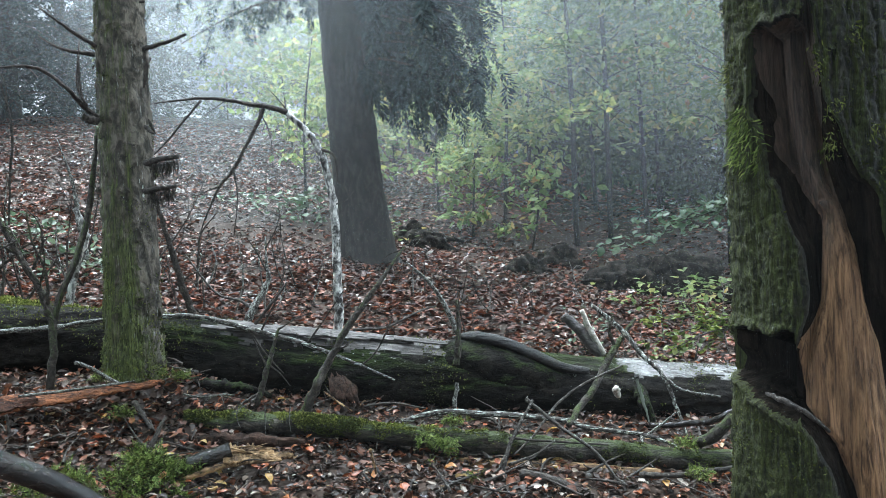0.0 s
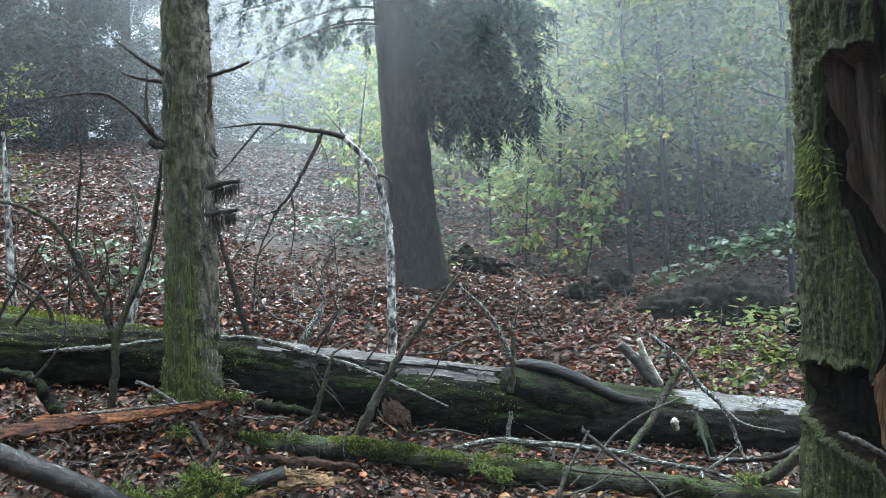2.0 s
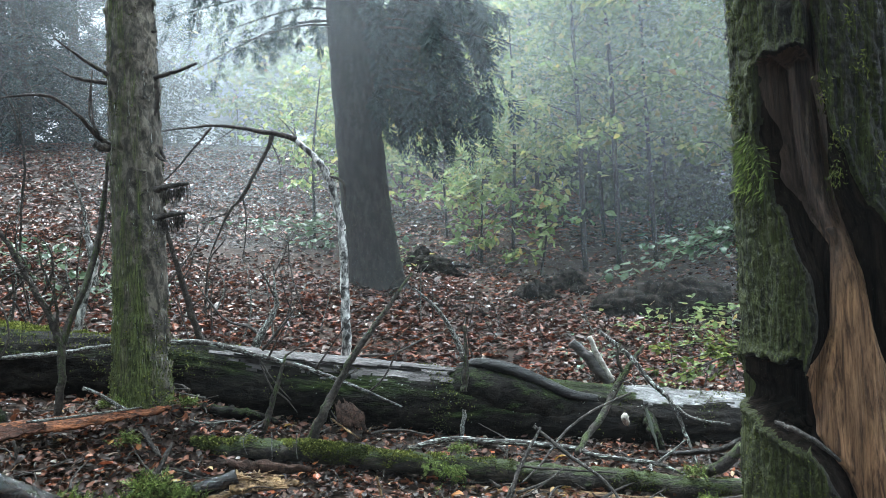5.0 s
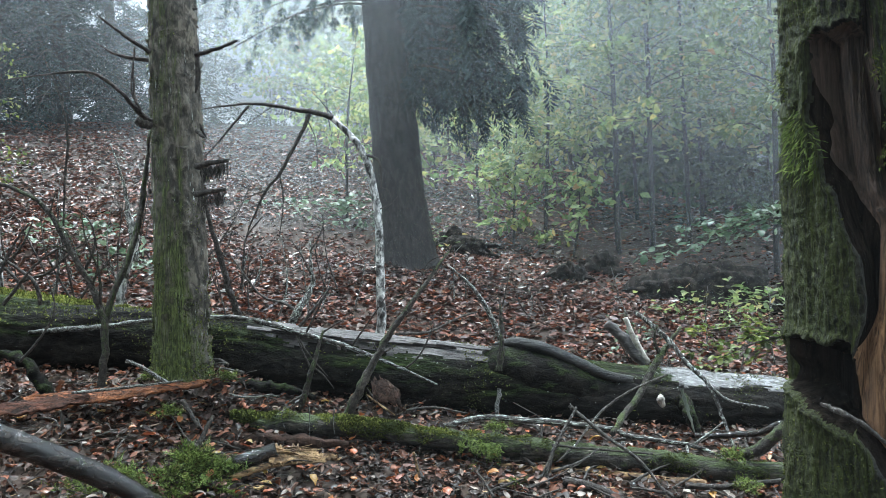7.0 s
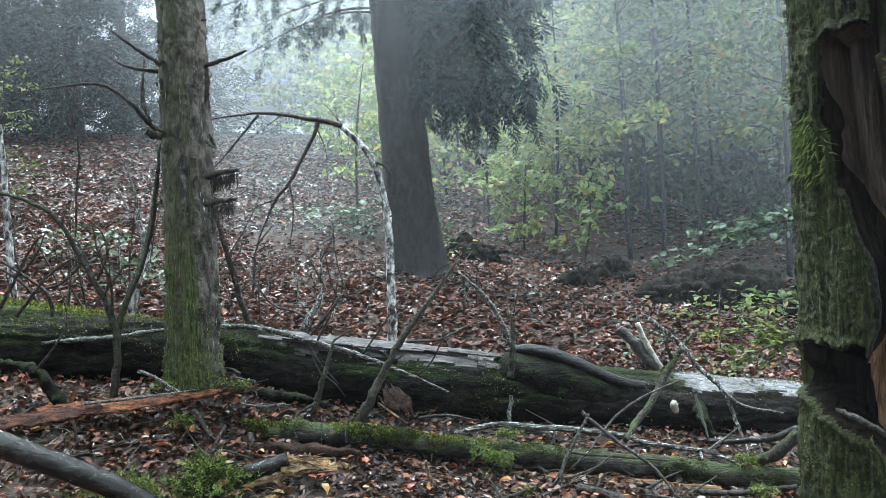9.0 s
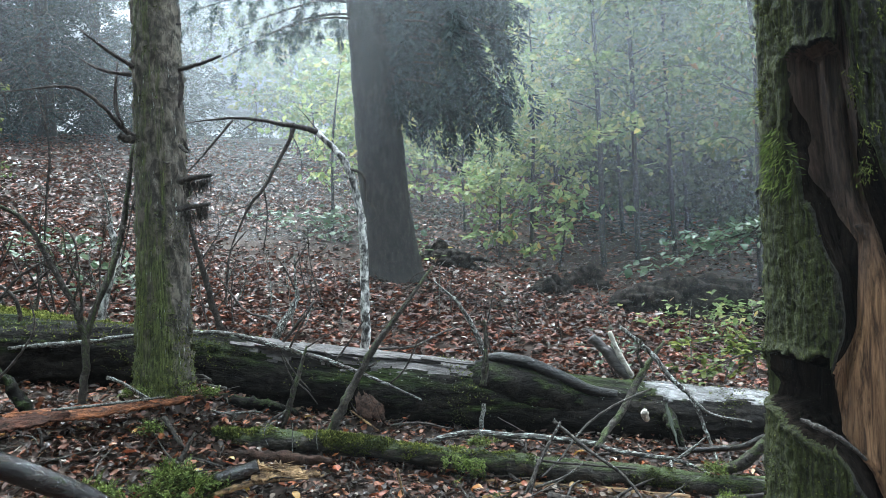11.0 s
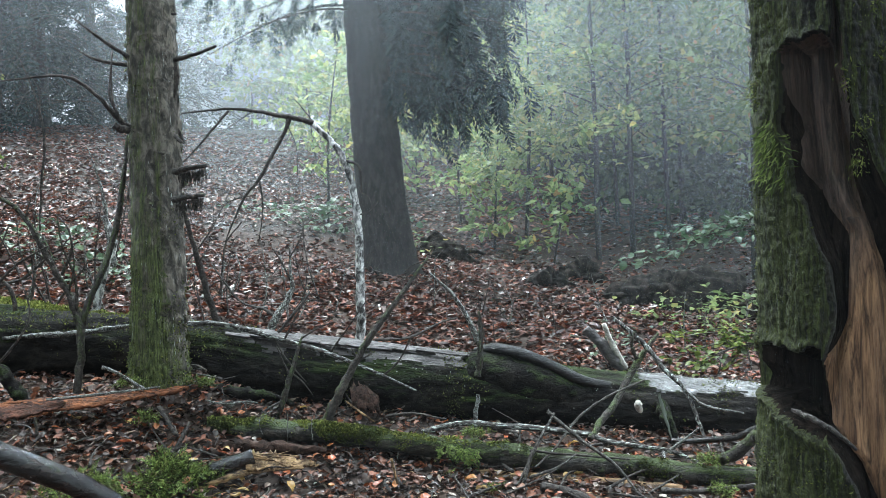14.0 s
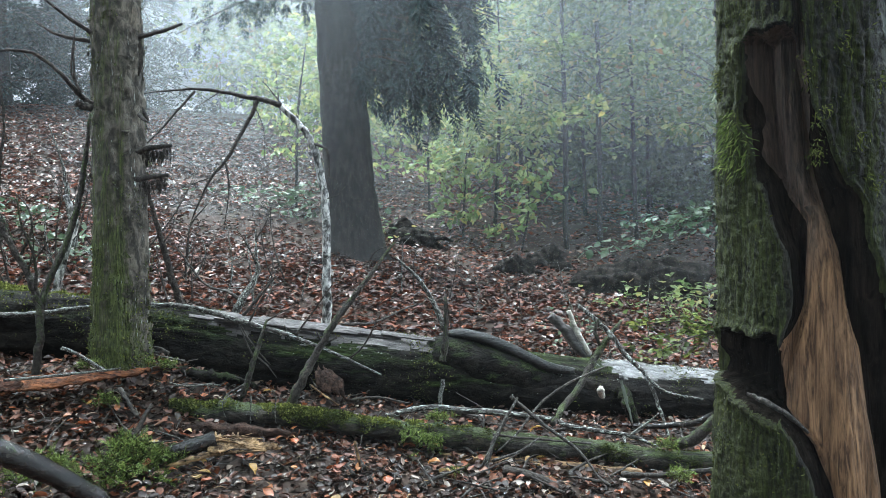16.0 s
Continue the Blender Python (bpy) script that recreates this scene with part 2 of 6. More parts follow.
# the palest stops stand for small sky glints on the wet leaves
LITTER_WET = leaf_material("rain_wet_beech_leaves", [(0.0, (0.022, 0.013, 0.011)), (0.35, (0.06, 0.027, 0.021)), (0.62, (0.15, 0.050, 0.030)), (0.80, (0.21, 0.074, 0.044)), (0.93, (0.27, 0.088, 0.04)), (0.97, (0.24, 0.17, 0.14)), (1.0, (0.46, 0.40, 0.36))], 0.5, 0.12, 0.5, True)
LEAF_BRIGHT = leaf_material("fresh_red_and_yellow_leaves", [(0.0, (0.38, 0.10, 0.03)), (0.4, (0.30, 0.07, 0.03)), (0.68, (0.42, 0.15, 0.05)), (0.86, (0.45, 0.28, 0.05)), (1.0, (0.42, 0.29, 0.17))], 0.4, 0.2)
# colours lightened to imitate sky glints, on top of the low roughness
LEAF_PALE = leaf_material("glint_pale_leaves", [(0.0, (0.05, 0.03, 0.025)), (0.5, (0.11, 0.06, 0.045)), (0.8, (0.19, 0.13, 0.11)), (1.0, (0.42, 0.38, 0.35))], 0.26, 0.1, 0.6)
MOSS_DARK = leaf_material("dark_moss_tufts", [(0.0, (0.02, 0.028, 0.008)), (0.6, (0.066, 0.084, 0.02)), (0.92, (0.13, 0.15, 0.036)), (1.0, (0.22, 0.24, 0.06))], 0.8, 0.3, 0.2)
MOSS = leaf_material("moss_tufts", [(0.0, (0.036, 0.048, 0.011)), (0.5, (0.11, 0.135, 0.028)), (1.0, (0.25, 0.275, 0.065))], 0.8, 0.35, 0.2)
BEARD = leaf_material("hanging_moss", [(0.0, (0.10, 0.12, 0.025)), (0.6, (0.24, 0.27, 0.06)), (1.0, (0.40, 0.42, 0.12))], 0.8, 0.4, 0.2)
FEATHER = leaf_material("feathery_moss", [(0.0, (0.045, 0.07, 0.014)), (0.5, (0.13, 0.19, 0.042)), (1.0, (0.30, 0.37, 0.10))], 0.75, 0.4, 0.25)
LICHEN = leaf_material("pale_lichen_crust", [(0.0, (0.06, 0.07, 0.055)), (0.6, (0.16, 0.18, 0.15)), (1.0, (0.40, 0.43, 0.38))], 0.8, 0.1, 0.2)
NEEDLES = leaf_material("spruce_needles", [(0.0, (0.014, 0.024, 0.026)), (0.6, (0.032, 0.052, 0.052)), (1.0, (0.06, 0.088, 0.084))], 0.75, 0.25, 0.15)
GREEN = leaf_material("beech_foliage", [(0.0, (0.08, 0.125, 0.045)), (0.5, (0.20, 0.275, 0.10)), (0.8, (0.34, 0.41, 0.16)), (0.94, (0.36, 0.33, 0.10)), (1.0, (0.38, 0.22, 0.10))], 0.35, 0.6)
YELLOW = leaf_material("yellowing_foliage", [(0.0, (0.13, 0.20, 0.07)), (0.5, (0.27, 0.36, 0.12)), (0.9, (0.45, 0.47, 0.15)), (1.0, (0.56, 0.46, 0.14))], 0.4, 0.6)
DARK_LUMP = bark_material("stump_and_shade_black", (0.012, 0.011, 0.010), (0.052, 0.044, 0.038), (0.03, 0.044, 0.016), 0.3, 0.1, (1, 1, 1), 14, 0.9, spec=0.08)
LIME = leaf_material("lime_green_foliage", [(0.0, (0.05, 0.08, 0.02)), (0.6, (0.115, 0.16, 0.036)), (1.0, (0.24, 0.26, 0.06))], 0.4, 0.5)
# leaf colours darkened to hold the deep shade of the wood
THICKET = leaf_material("shade_coloured_undergrowth", [(0.0, (0.026, 0.034, 0.023)), (0.6, (0.058, 0.075, 0.045)), (1.0, (0.13, 0.16, 0.08))], 0.7, 0.25, 0.2)
BLUEGREEN = leaf_material("bramble_foliage", [(0.0, (0.05, 0.09, 0.05)), (0.6, (0.10, 0.155, 0.09)), (1.0, (0.20, 0.26, 0.16))], 0.4, 0.35, 0.5)


# ---- mesh helpers ----
def link(name, V, F, mat, parent=None, label="", smooth=True):
    me = bpy.data.meshes.new(name)
    me.from_pydata([tuple(map(float, v)) for v in V] if not isinstance(V, np.ndarray) else V.tolist(), [], F if not isinstance(F, np.ndarray) else F.tolist())
    if smooth:
        me.polygons.foreach_set("use_smooth", [True] * len(me.polygons))
    me.materials.append(mat)
    me.update()
    ob = new(name, me)
    if parent:
        ob.parent = parent
    if label:
        tagged(ob, label)
    return ob


def joined(parts):
    V, F, k = [], [], 0
    for v, f in parts:
        V.append(np.asarray(v, float))
        F += [tuple(i + k for i in q) for q in (f.tolist() if isinstance(f, np.ndarray) else f)]
        k += len(v)
    return np.concatenate(V), F


def spline(points, radii, steps):
    """Catmull-Rom through the points, with the radii carried along."""
    P = np.asarray(points, float)
    if np.isscalar(radii):
        radii = [radii] * len(P)
    r = np.interp(np.linspace(0, 1, len(P)), np.linspace(0, 1, len(radii)), radii)
    Q = np.vstack([2 * P[0] - P[1], P, 2 * P[-1] - P[-2]])
    out, rad = [], []
    for i in range(len(P) - 1):
        p0, p1, p2, p3 = Q[i:i + 4]
        for s in range(steps):
            u = s / steps
            out.append(0.5 * (2 * p1 + (p2 - p0) * u + (2 * p0 - 5 * p1 + 4 * p2 - p3) * u * u + (3 * p1 - p0 - 3 * p2 + p3) * u ** 3))
            rad.append(r[i] * (1 - u) + r[i + 1] * u)
    out.append(P[-1])
    rad.append(r[-1])
    return np.array(out), np.array(rad)


def furrowed(points, radii, sides, steps, plates=0.05, ridges=0.022):
    """A thick log along a smooth line, its bark in long ridges, with plates broken off here and there."""
    P, R = spline(points, radii, steps)
    n = len(P)
    T = np.gradient(P, axis=0)
    T /= np.linalg.norm(T, axis=1)[:, None]
    A = np.cross(T, np.array([0, 0, 1.0]))
    A /= np.linalg.norm(A, axis=1)[:, None]
    B = np.cross(A, T)
    run = np.concatenate([[0], np.cumsum(np.linalg.norm(np.diff(P, axis=0), axis=1))])
    V = np.zeros((n, sides, 3))
    for i in range(n):
        for k in range(sides):
            a = 2 * math.pi * k / sides
            ca, sa = math.cos(a), math.sin(a)
            lump = noise.noise(Vector((ca * 1.2, sa * 1.2, run[i] * 1.6)))
            ridge = noise.noise(Vector((ca * 9, sa * 9, run[i] * 2.2))) + 0.7 * noise.noise(Vector((ca * 22, sa * 22, run[i] * 5)))
            plate = 1.0 if noise.noise(Vector((ca * 2.6, sa * 2.6, run[i] * 2.4 + 7))) > 0.12 else 0.0
            fine = noise.noise(Vector((ca * 14, sa * 14, run[i] * 16)))
            d = A[i] * ca + B[i] * sa
            V[i, k] = P[i] + d * R[i] * (1 + 0.10 * lump + ridges * ridge - plates * plate + 0.025 * fine)
    V = V.reshape(-1, 3)
    F = [(i * sides + k, (i + 1) * sides + k, (i + 1) * sides + (k + 1) % sides, i * sides + (k + 1) % sides) for i in range(n - 1) for k in range(sides)]
    return V, F + [tuple(range(sides)), tuple((n - 1) * sides + k for k in range(sides))[::-1]]


def tube(points, radii, sides=7, steps=4, rough=0.12, wobble=0.0, freq=6.0, ends=True):
    """A knobbly round branch along a smooth line."""
    P, R = spline(points, radii, steps)
    n = len(P)
    T = np.gradient(P, axis=0)
    T /= np.linalg.norm(T, axis=1)[:, None] + 1e-9
    ref = np.array([0.0, 0.0, 1.0]) if abs(T[:, 2]).mean() < 0.8 else np.array([0.0, 1.0, 0.0])
    A = np.cross(T, ref)
    A /= np.linalg.norm(A, axis=1)[:, None] + 1e-9
    B = np.cross(A, T)
    V = np.zeros((n, sides, 3))
    for i in range(n):
        f = min(80.0, max(freq, 0.45 / (R[i] + 1e-4)))
        kink = np.array(noise.noise_vector(Vector(P[i]) * f * 0.25)) * R[i] * (0.5 if rough > 0.05 and R[i] < 0.05 else 0.0)
        for k in range(sides):
            a = 2 * math.pi * k / sides
            d = A[i] * math.cos(a) + B[i] * math.sin(a)
            q = Vector(P[i] + d * R[i])
            s = 1 + rough * (noise.noise(q * f) + 0.7 * noise.noise(q * f * 2.7))
            V[i, k] = P[i] + kink + d * R[i] * s
    V = V.reshape(-1, 3)
    F = [(i * sides + k, (i + 1) * sides + k, (i + 1) * sides + (k + 1) % sides, i * sides + (k + 1) % sides) for i in range(n - 1) for k in range(sides)]
    if ends:
        F += [tuple(range(sides)), tuple((n - 1) * sides + k for k in range(sides))[::-1]]
    return V, F


def blades(C, D, U, length, width, fold=0.25):
    """Leaves: base points C, way D, up side U, with lengths and widths; four triangles each, folded along the rib."""
    C, D, U = (np.asarray(a, float) for a in (C, D, U))
    D = D / (np.linalg.norm(D, axis=1)[:, None] + 1e-9)
    Sd = np.cross(D, U)
    Sd /= np.linalg.norm(Sd, axis=1)[:, None] + 1e-9
    N = np.cross(Sd, D)
    L, W = np.broadcast_to(length, len(C))[:, None], np.broadcast_to(width, len(C))[:, None]
    rib = C + D * L * 0.5
    tip = C + D * L - N * L * fold * 0.5
    V = np.stack([C, rib + Sd * W * 0.5 + N * W * fold, tip, rib - Sd * W * 0.5 + N * W * fold, rib], 1).reshape(-1, 3)
    b = (np.arange(len(C)) * 5)[:, None]
    F = np.concatenate([b + np.array([q]) for q in ((0, 1, 4), (1, 2, 4), (2, 3, 4), (3, 0, 4))])
    return V, F


def ovals(C, D, U, length, width, fold=0.25, curl=0.3):
    """Broad leaves with an oval outline and a curl: eight triangles each."""
    C, D, U = (np.asarray(a, float) for a in (C, D, U))
    D = D / (np.linalg.norm(D, axis=1)[:, None] + 1e-9)
    Sd = np.cross(D, U)
    Sd /= np.linalg.norm(Sd, axis=1)[:, None] + 1e-9
    N = np.cross(Sd, D)
    n = len(C)
    L, W = np.broadcast_to(length, n)[:, None], np.broadcast_to(width, n)[:, None]
    k = np.random.default_rng(n).uniform(-1, 1, (n, 1)) * curl

    def at(f, side, lift):
        return C + D * L * f + Sd * W * side + N * (W * lift * fold + L * k * (f - 0.5) ** 2 * 1.6)

    V = np.stack([at(0, 0, 0), at(0.26, 0.36, 1), at(0.62, 0.44, 1.1), at(1, 0, 0.2), at(0.62, -0.44, 1.1), at(0.26, -0.36, 1), at(0.33, 0, 0), at(0.66, 0, 0)], 1)
    V = (V + np.random.default_rng(n + 1).normal(0, 1, V.shape) * (W * 0.085)[:, None, :]).reshape(-1, 3)
    b = (np.arange(n) * 8)[:, None]
    F = np.concatenate([b + np.array([q]) for q in ((0, 1, 6), (1, 2, 7), (1, 7, 6), (2, 3, 7), (3, 4, 7), (4, 5, 6), (4, 6, 7), (5, 0, 6))])
    return V, F


def fine_leaves(C, D, U, length, width, fold=0.25, curl=0.3):
    """Fallen leaves with a round, slightly torn outline and three points along the rib: fourteen triangles each."""
    C, D, U = (np.asarray(a, float) for a in (C, D, U))
    D = D / (np.linalg.norm(D, axis=1)[:, None] + 1e-9)
    Sd = np.cross(D, U)
    Sd /= np.linalg.norm(Sd, axis=1)[:, None] + 1e-9
    N = np.cross(Sd, D)
    n = len(C)
    L, W = np.broadcast_to(length, n)[:, None], np.broadcast_to(width, n)[:, None]
    r = np.random.default_rng(n + 5)
    k, twist = r.uniform(-1, 1, (n, 1)) * curl * 1.6, r.normal(0, 0.35, (n, 1))

    def at(f, side, lift):
        return C + D * L * f + Sd * W * side + N * (W * (lift * fold + twist * side * (f - 0.4)) + L * k * (f - 0.5) ** 2 * 1.8)

    rim = [(0.12, 0.24), (0.36, 0.46), (0.62, 0.43), (0.85, 0.22)]
    V = np.stack([at(0, 0, 0)] + [at(f, w, 1) for f, w in rim] + [at(1, 0, 0.2)] + [at(f, -w, 1) for f, w in rim[::-1]] + [at(f, 0, 0) for f in (0.24, 0.5, 0.75)], 1)
    V = (V + r.normal(0, 1, V.shape) * (W * 0.035)[:, None, :]).reshape(-1, 3)
    b = (np.arange(n) * 13)[:, None]
    half = ((0, 1, 10), (1, 2, 10), (2, 11, 10), (2, 3, 11), (3, 12, 11), (3, 4, 12), (4, 5, 12))
    other = {0: 0, 1: 9, 2: 8, 3: 7, 4: 6, 5: 5, 10: 10, 11: 11, 12: 12}
    F = np.concatenate([b + np.array([q]) for q in half] + [b + np.array([[other[j] for j in q[::-1]]]) for q in half])
    return V, F


rng = np.random.default_rng(7)


def unit(n, flat=1.0):
    v = rng.normal(size=(n, 3))
    v[:, 2] *= flat
    return v / (np.linalg.norm(v, axis=1)[:, None] + 1e-9)


def thing(name, at, label, category, group="", kind=""):
    ob = new(name)
    ob.empty_display_size = 0.1
    ob.location = at
    ob["at"] = 1
    bpy.context.view_layer.update()
    return tagged(ob, label, category, group, kind)


def part(name, vf, mat, parent, label="", smooth=True):
    """One mesh under a thing, given in world places."""
    o = parent
    shift = np.zeros(3)
    while o:
        shift += np.array(o.location)
        o = o.parent
    return link(name, np.asarray(vf[0], float) - shift, vf[1], mat, parent, label, smooth)


# ---- ground ----
def height(x, y):
    """The forest floor: it climbs away from the path and to one side, and levels off on the hilltop."""
    r = 9.0 * math.tanh(max(y - 9.0, -30.0) / 9.0) if y > 0 else -9.0
    u = 0.107 * (40.0 * math.tanh((y - 3.4) / 40.0)) if y > 3.4 else -1.1 * math.tanh((3.4 - y) / 10.0)
    u += 0.17 * 0.5 * (math.sqrt(r * r + 2.0) + r) * (1.0 if x < 0 else 1.0 - 0.45 * math.tanh(x / 4.0))
    s = 9.0 * math.tanh(x / 9.0)
    z = 0.37 + u - (0.16 if x < 0 else 0.12) * s
    z -= 0.055 * max(0.0, min(1.0, (4.7 - y) / 0.6))
    z += 0.5 * (1.0 + math.tanh((x + 1.0) / 2.0)) * min(0.9, 0.035 * max(0.0, y - 25.0))
    z += 0.13 * math.exp(-((x + 1.5) ** 2 + (y - 3.85) ** 2) / 0.09)
    z += 0.05 * noise.noise(Vector((x * 0.9, y * 0.9, 0))) + 0.018 * noise.noise(Vector((x * 4, y * 4, 3)))
    return z


def sheet(name, xs, ys, mat, kind_label):
    V = np.array([(x, y, height(x, y)) for y in ys for x in xs])
    n = len(xs)
    F = [(j * n + i, j * n + i + 1, (j + 1) * n + i + 1, (j + 1) * n + i) for j in range(len(ys) - 1) for i in range(n - 1)]
    ob = link(name, V, F, mat)
    return tagged(ob, kind_label, "ground", kind="structure")


def spaced(near, far, fine, n):
    """Even steps near the middle, growing towards the rim."""
    inner = np.arange(-near, near + 1e-6, fine)
    outer = near + (far - near) * (np.linspace(0, 1, n + 1)[1:]) ** 2.5
    return np.concatenate([-outer[::-1], inner, outer])


sheet("ground", spaced(6, 260, 0.1, 26), spaced(6, 260, 0.1, 26) + 6, SOIL, "dark damp forest soil on a gentle slope")

# ---- mist ----
# the sheet at 1.6 m is added to lift blacks like lens glare
for y, opacity in ((1.6, 0.007), (5.8, 0.03), (7.1, 0.19), (9.0, 0.28), (11.4, 0.23), (14.9, 0.28), (18.5, 0.32), (24.0, 0.62)):
    V = np.array([(-60, y, -8), (60, y, -8), (60, y, 40), (-60, y, 40)], float)
    tagged(link("mist", V, [(0, 1, 2, 3)], mist_material("mist", opacity, height(0, y) + 0.5, height(0, y) + 3.0, 1.0 if y < 2 else 0.14 if y < 9 else 0.32 if y < 13 else 0.4 if y < 20 else 1.0, (-0.52 * y, -0.28 * y, 0.2 if y < 20 else 0.9)), smooth=False),
           "thin pale veil of morning mist between trees", "mist", "mist between the trees", "stuff")


# ---- leaf litter ----
# stretches of dark bare soil: centre, half widths, and the share of leaves left on them
BARE_SOIL = ((-1.9, 9.0, 1.2, 1.2, 0.25), (2.7, 9.6, 2.2, 2.2, 0.3), (-0.75, 3.05, 0.3, 0.16, 0.6))


def litter(name, x0, x1, y0, y1, count, size, mat, label, lift=0.006, steep=0.22, shape=ovals):
    x, y = rng.uniform(x0, x1, count), rng.uniform(y0, y1, count)
    clump = np.array([noise.noise(Vector((a * 1.7, b * 1.7, 5))) for a, b in zip(x, y)])
    keep = clump + rng.uniform(-0.5, 0.7, count) > -0.28
    for cx, cy, rx, ry, left in BARE_SOIL:
        keep &= (((x - cx) / rx) ** 2 + ((y - cy) / ry) ** 2 > rng.uniform(0.5, 1.3, count)) | (rng.uniform(0, 1, count) < left)
    x, y = x[keep], y[keep]
    n = len(x)
    z = np.array([height(a, b) for a, b in zip(x, y)]) + rng.uniform(0.0, 1.0, n) ** 2 * 0.03 + lift
    a = rng.uniform(0, 2 * math.pi, n)
    t = rng.normal(0, steep, n)
    D = np.stack([np.cos(a) * np.cos(t), np.sin(a) * np.cos(t), np.sin(t)], 1)
    U = np.array([0, 0, 1.0]) + 0.3 * unit(n)
    L = size * rng.uniform(0.6, 1.25, n)
    V, F = shape(np.stack([x, y, z], 1) - D * L[:, None] * 0.5, D, U, L, L * rng.uniform(0.5, 0.8, n), 0.22)
    return tagged(link(name, V, F, mat, smooth=shape is fine_leaves), label, "leaves", kind="stuff")


litter("leaf_litter", -4.0, 3.6, 2.2, 5.2, 50000, 0.043, LITTER, "wet brown fallen beech leaves on soil", steep=0.42, shape=fine_leaves)
litter("leaf_litter", -6.5, 6.0, 5.2, 9.0, 52000, 0.066, LITTER_WET, "wet brown fallen beech leaves behind the log")
litter("leaf_litter", -13.0, 10.0, 9.0, 18.0, 70000, 0.10, LITTER_WET, "brown fallen leaves covering the far slope", shape=blades)
litter("leaf_litter", -11.0, 11.0, -9.0, 2.2, 70000, 0.07, LITTER, "wet brown fallen beech leaves round the path", shape=blades)
litter("leaf_litter", -11.0, -4.0, 2.2, 9.0, 14000, 0.08, LITTER, "wet brown fallen beech leaves on the bank", shape=blades)
litter("leaf_litter", 3.6, 11.0, 2.2, 9.0, 14000, 0.08, LITTER, "wet brown fallen beech leaves on the low ground", shape=blades)
litter("leaf_litter", -9.0, 0.6, 6.0, 13.0, 4600, 0.08, LEAF_PALE, "wet leaves with pale sky glints in their colour on the slope", 0.03, 0.5)
litter("leaf_litter", 0.6, 4.0, 6.0, 10.0, 900, 0.07, LEAF_PALE, "wet leaves with pale sky glints in their colour in the hollow", 0.03, 0.5)
litter("fallen_leaves", -3.0, 2.4, 2.4, 4.0, 300, 0.052, LEAF_BRIGHT, "fresh red orange and yellow fallen leaves", 0.03, 0.35, fine_leaves)


def crumbs(x0, x1, y0, y1, count, length, mat, label, name):
    """Bits of twig, needle and bark strewn over the leaves."""
    x, y = rng.uniform(x0, x1, count), rng.uniform(y0, y1, count)
    z = np.array([height(a, b) for a, b in zip(x, y)]) + rng.uniform(0.008, 0.04, count)
    a = rng.uniform(0, 2 * math.pi, count)
    D = np.stack([np.cos(a), np.sin(a), rng.normal(0, 0.15, count)], 1)
    L = length * rng.uniform(0.3, 1.5, count) ** 1.5
    V, F = blades(np.stack([x, y, z], 1), D, np.array([0, 0, 1.0]) + 0.6 * unit(count), L, 0.003 + 0.03 * L, 0.5)
    return tagged(link(name, V, F, mat), label, "debris", kind="stuff")


crumbs(-4.0, 3.6, 2.2, 6.0, 9000, 0.10, BARK_TWIG, "broken twigs and needles strewn over leaves", "twig_debris")
crumbs(-4.0, 3.6, 2.2, 5.0, 2600, 0.06, WOOD_TAN, "pale wood splinters strewn over leaves", "splinter_debris")


# ---- moss ----
def moss_tufts(C, N, length, width, parent, name="moss", mat=None):
    C, N = np.asarray(C, float), np.asarray(N, float)
    n = len(C)
    D = 0.65 * N + 0.9 * unit(n) + np.array([0, 0, -0.12])
    L = length * rng.uniform(0.4, 1.3, n)
    return tagged(part(name, blades(C, D, unit(n), L, width * rng.uniform(0.6, 1.3, n), 0.2), mat or MOSS, parent), "bright green moss", kind="stuff")


def surface(vf, count, want):
    """Random places on a mesh, with normals, kept where want(place, normal) exceeds chance."""
    V, F = np.asarray(vf[0]), [f for f in vf[1] if len(f) == 4]
    Q = V[np.array(F)]
    N = np.cross(Q[:, 2] - Q[:, 0], Q[:, 3] - Q[:, 1])
    A = np.linalg.norm(N, axis=1)
    N /= A[:, None] + 1e-12
    k = rng.choice(len(Q), count, p=A / A.sum())
    u, v = rng.uniform(size=(count, 1)), rng.uniform(size=(count, 1))
    C = (Q[k, 0] * (1 - u) + Q[k, 1] * u) * (1 - v) + (Q[k, 3] * (1 - u) + Q[k, 2] * u) * v
    keep = np.array([want(c, m) for c, m in zip(C, N[k])]) > rng.uniform(size=count)
    return C[keep], N[k][keep]


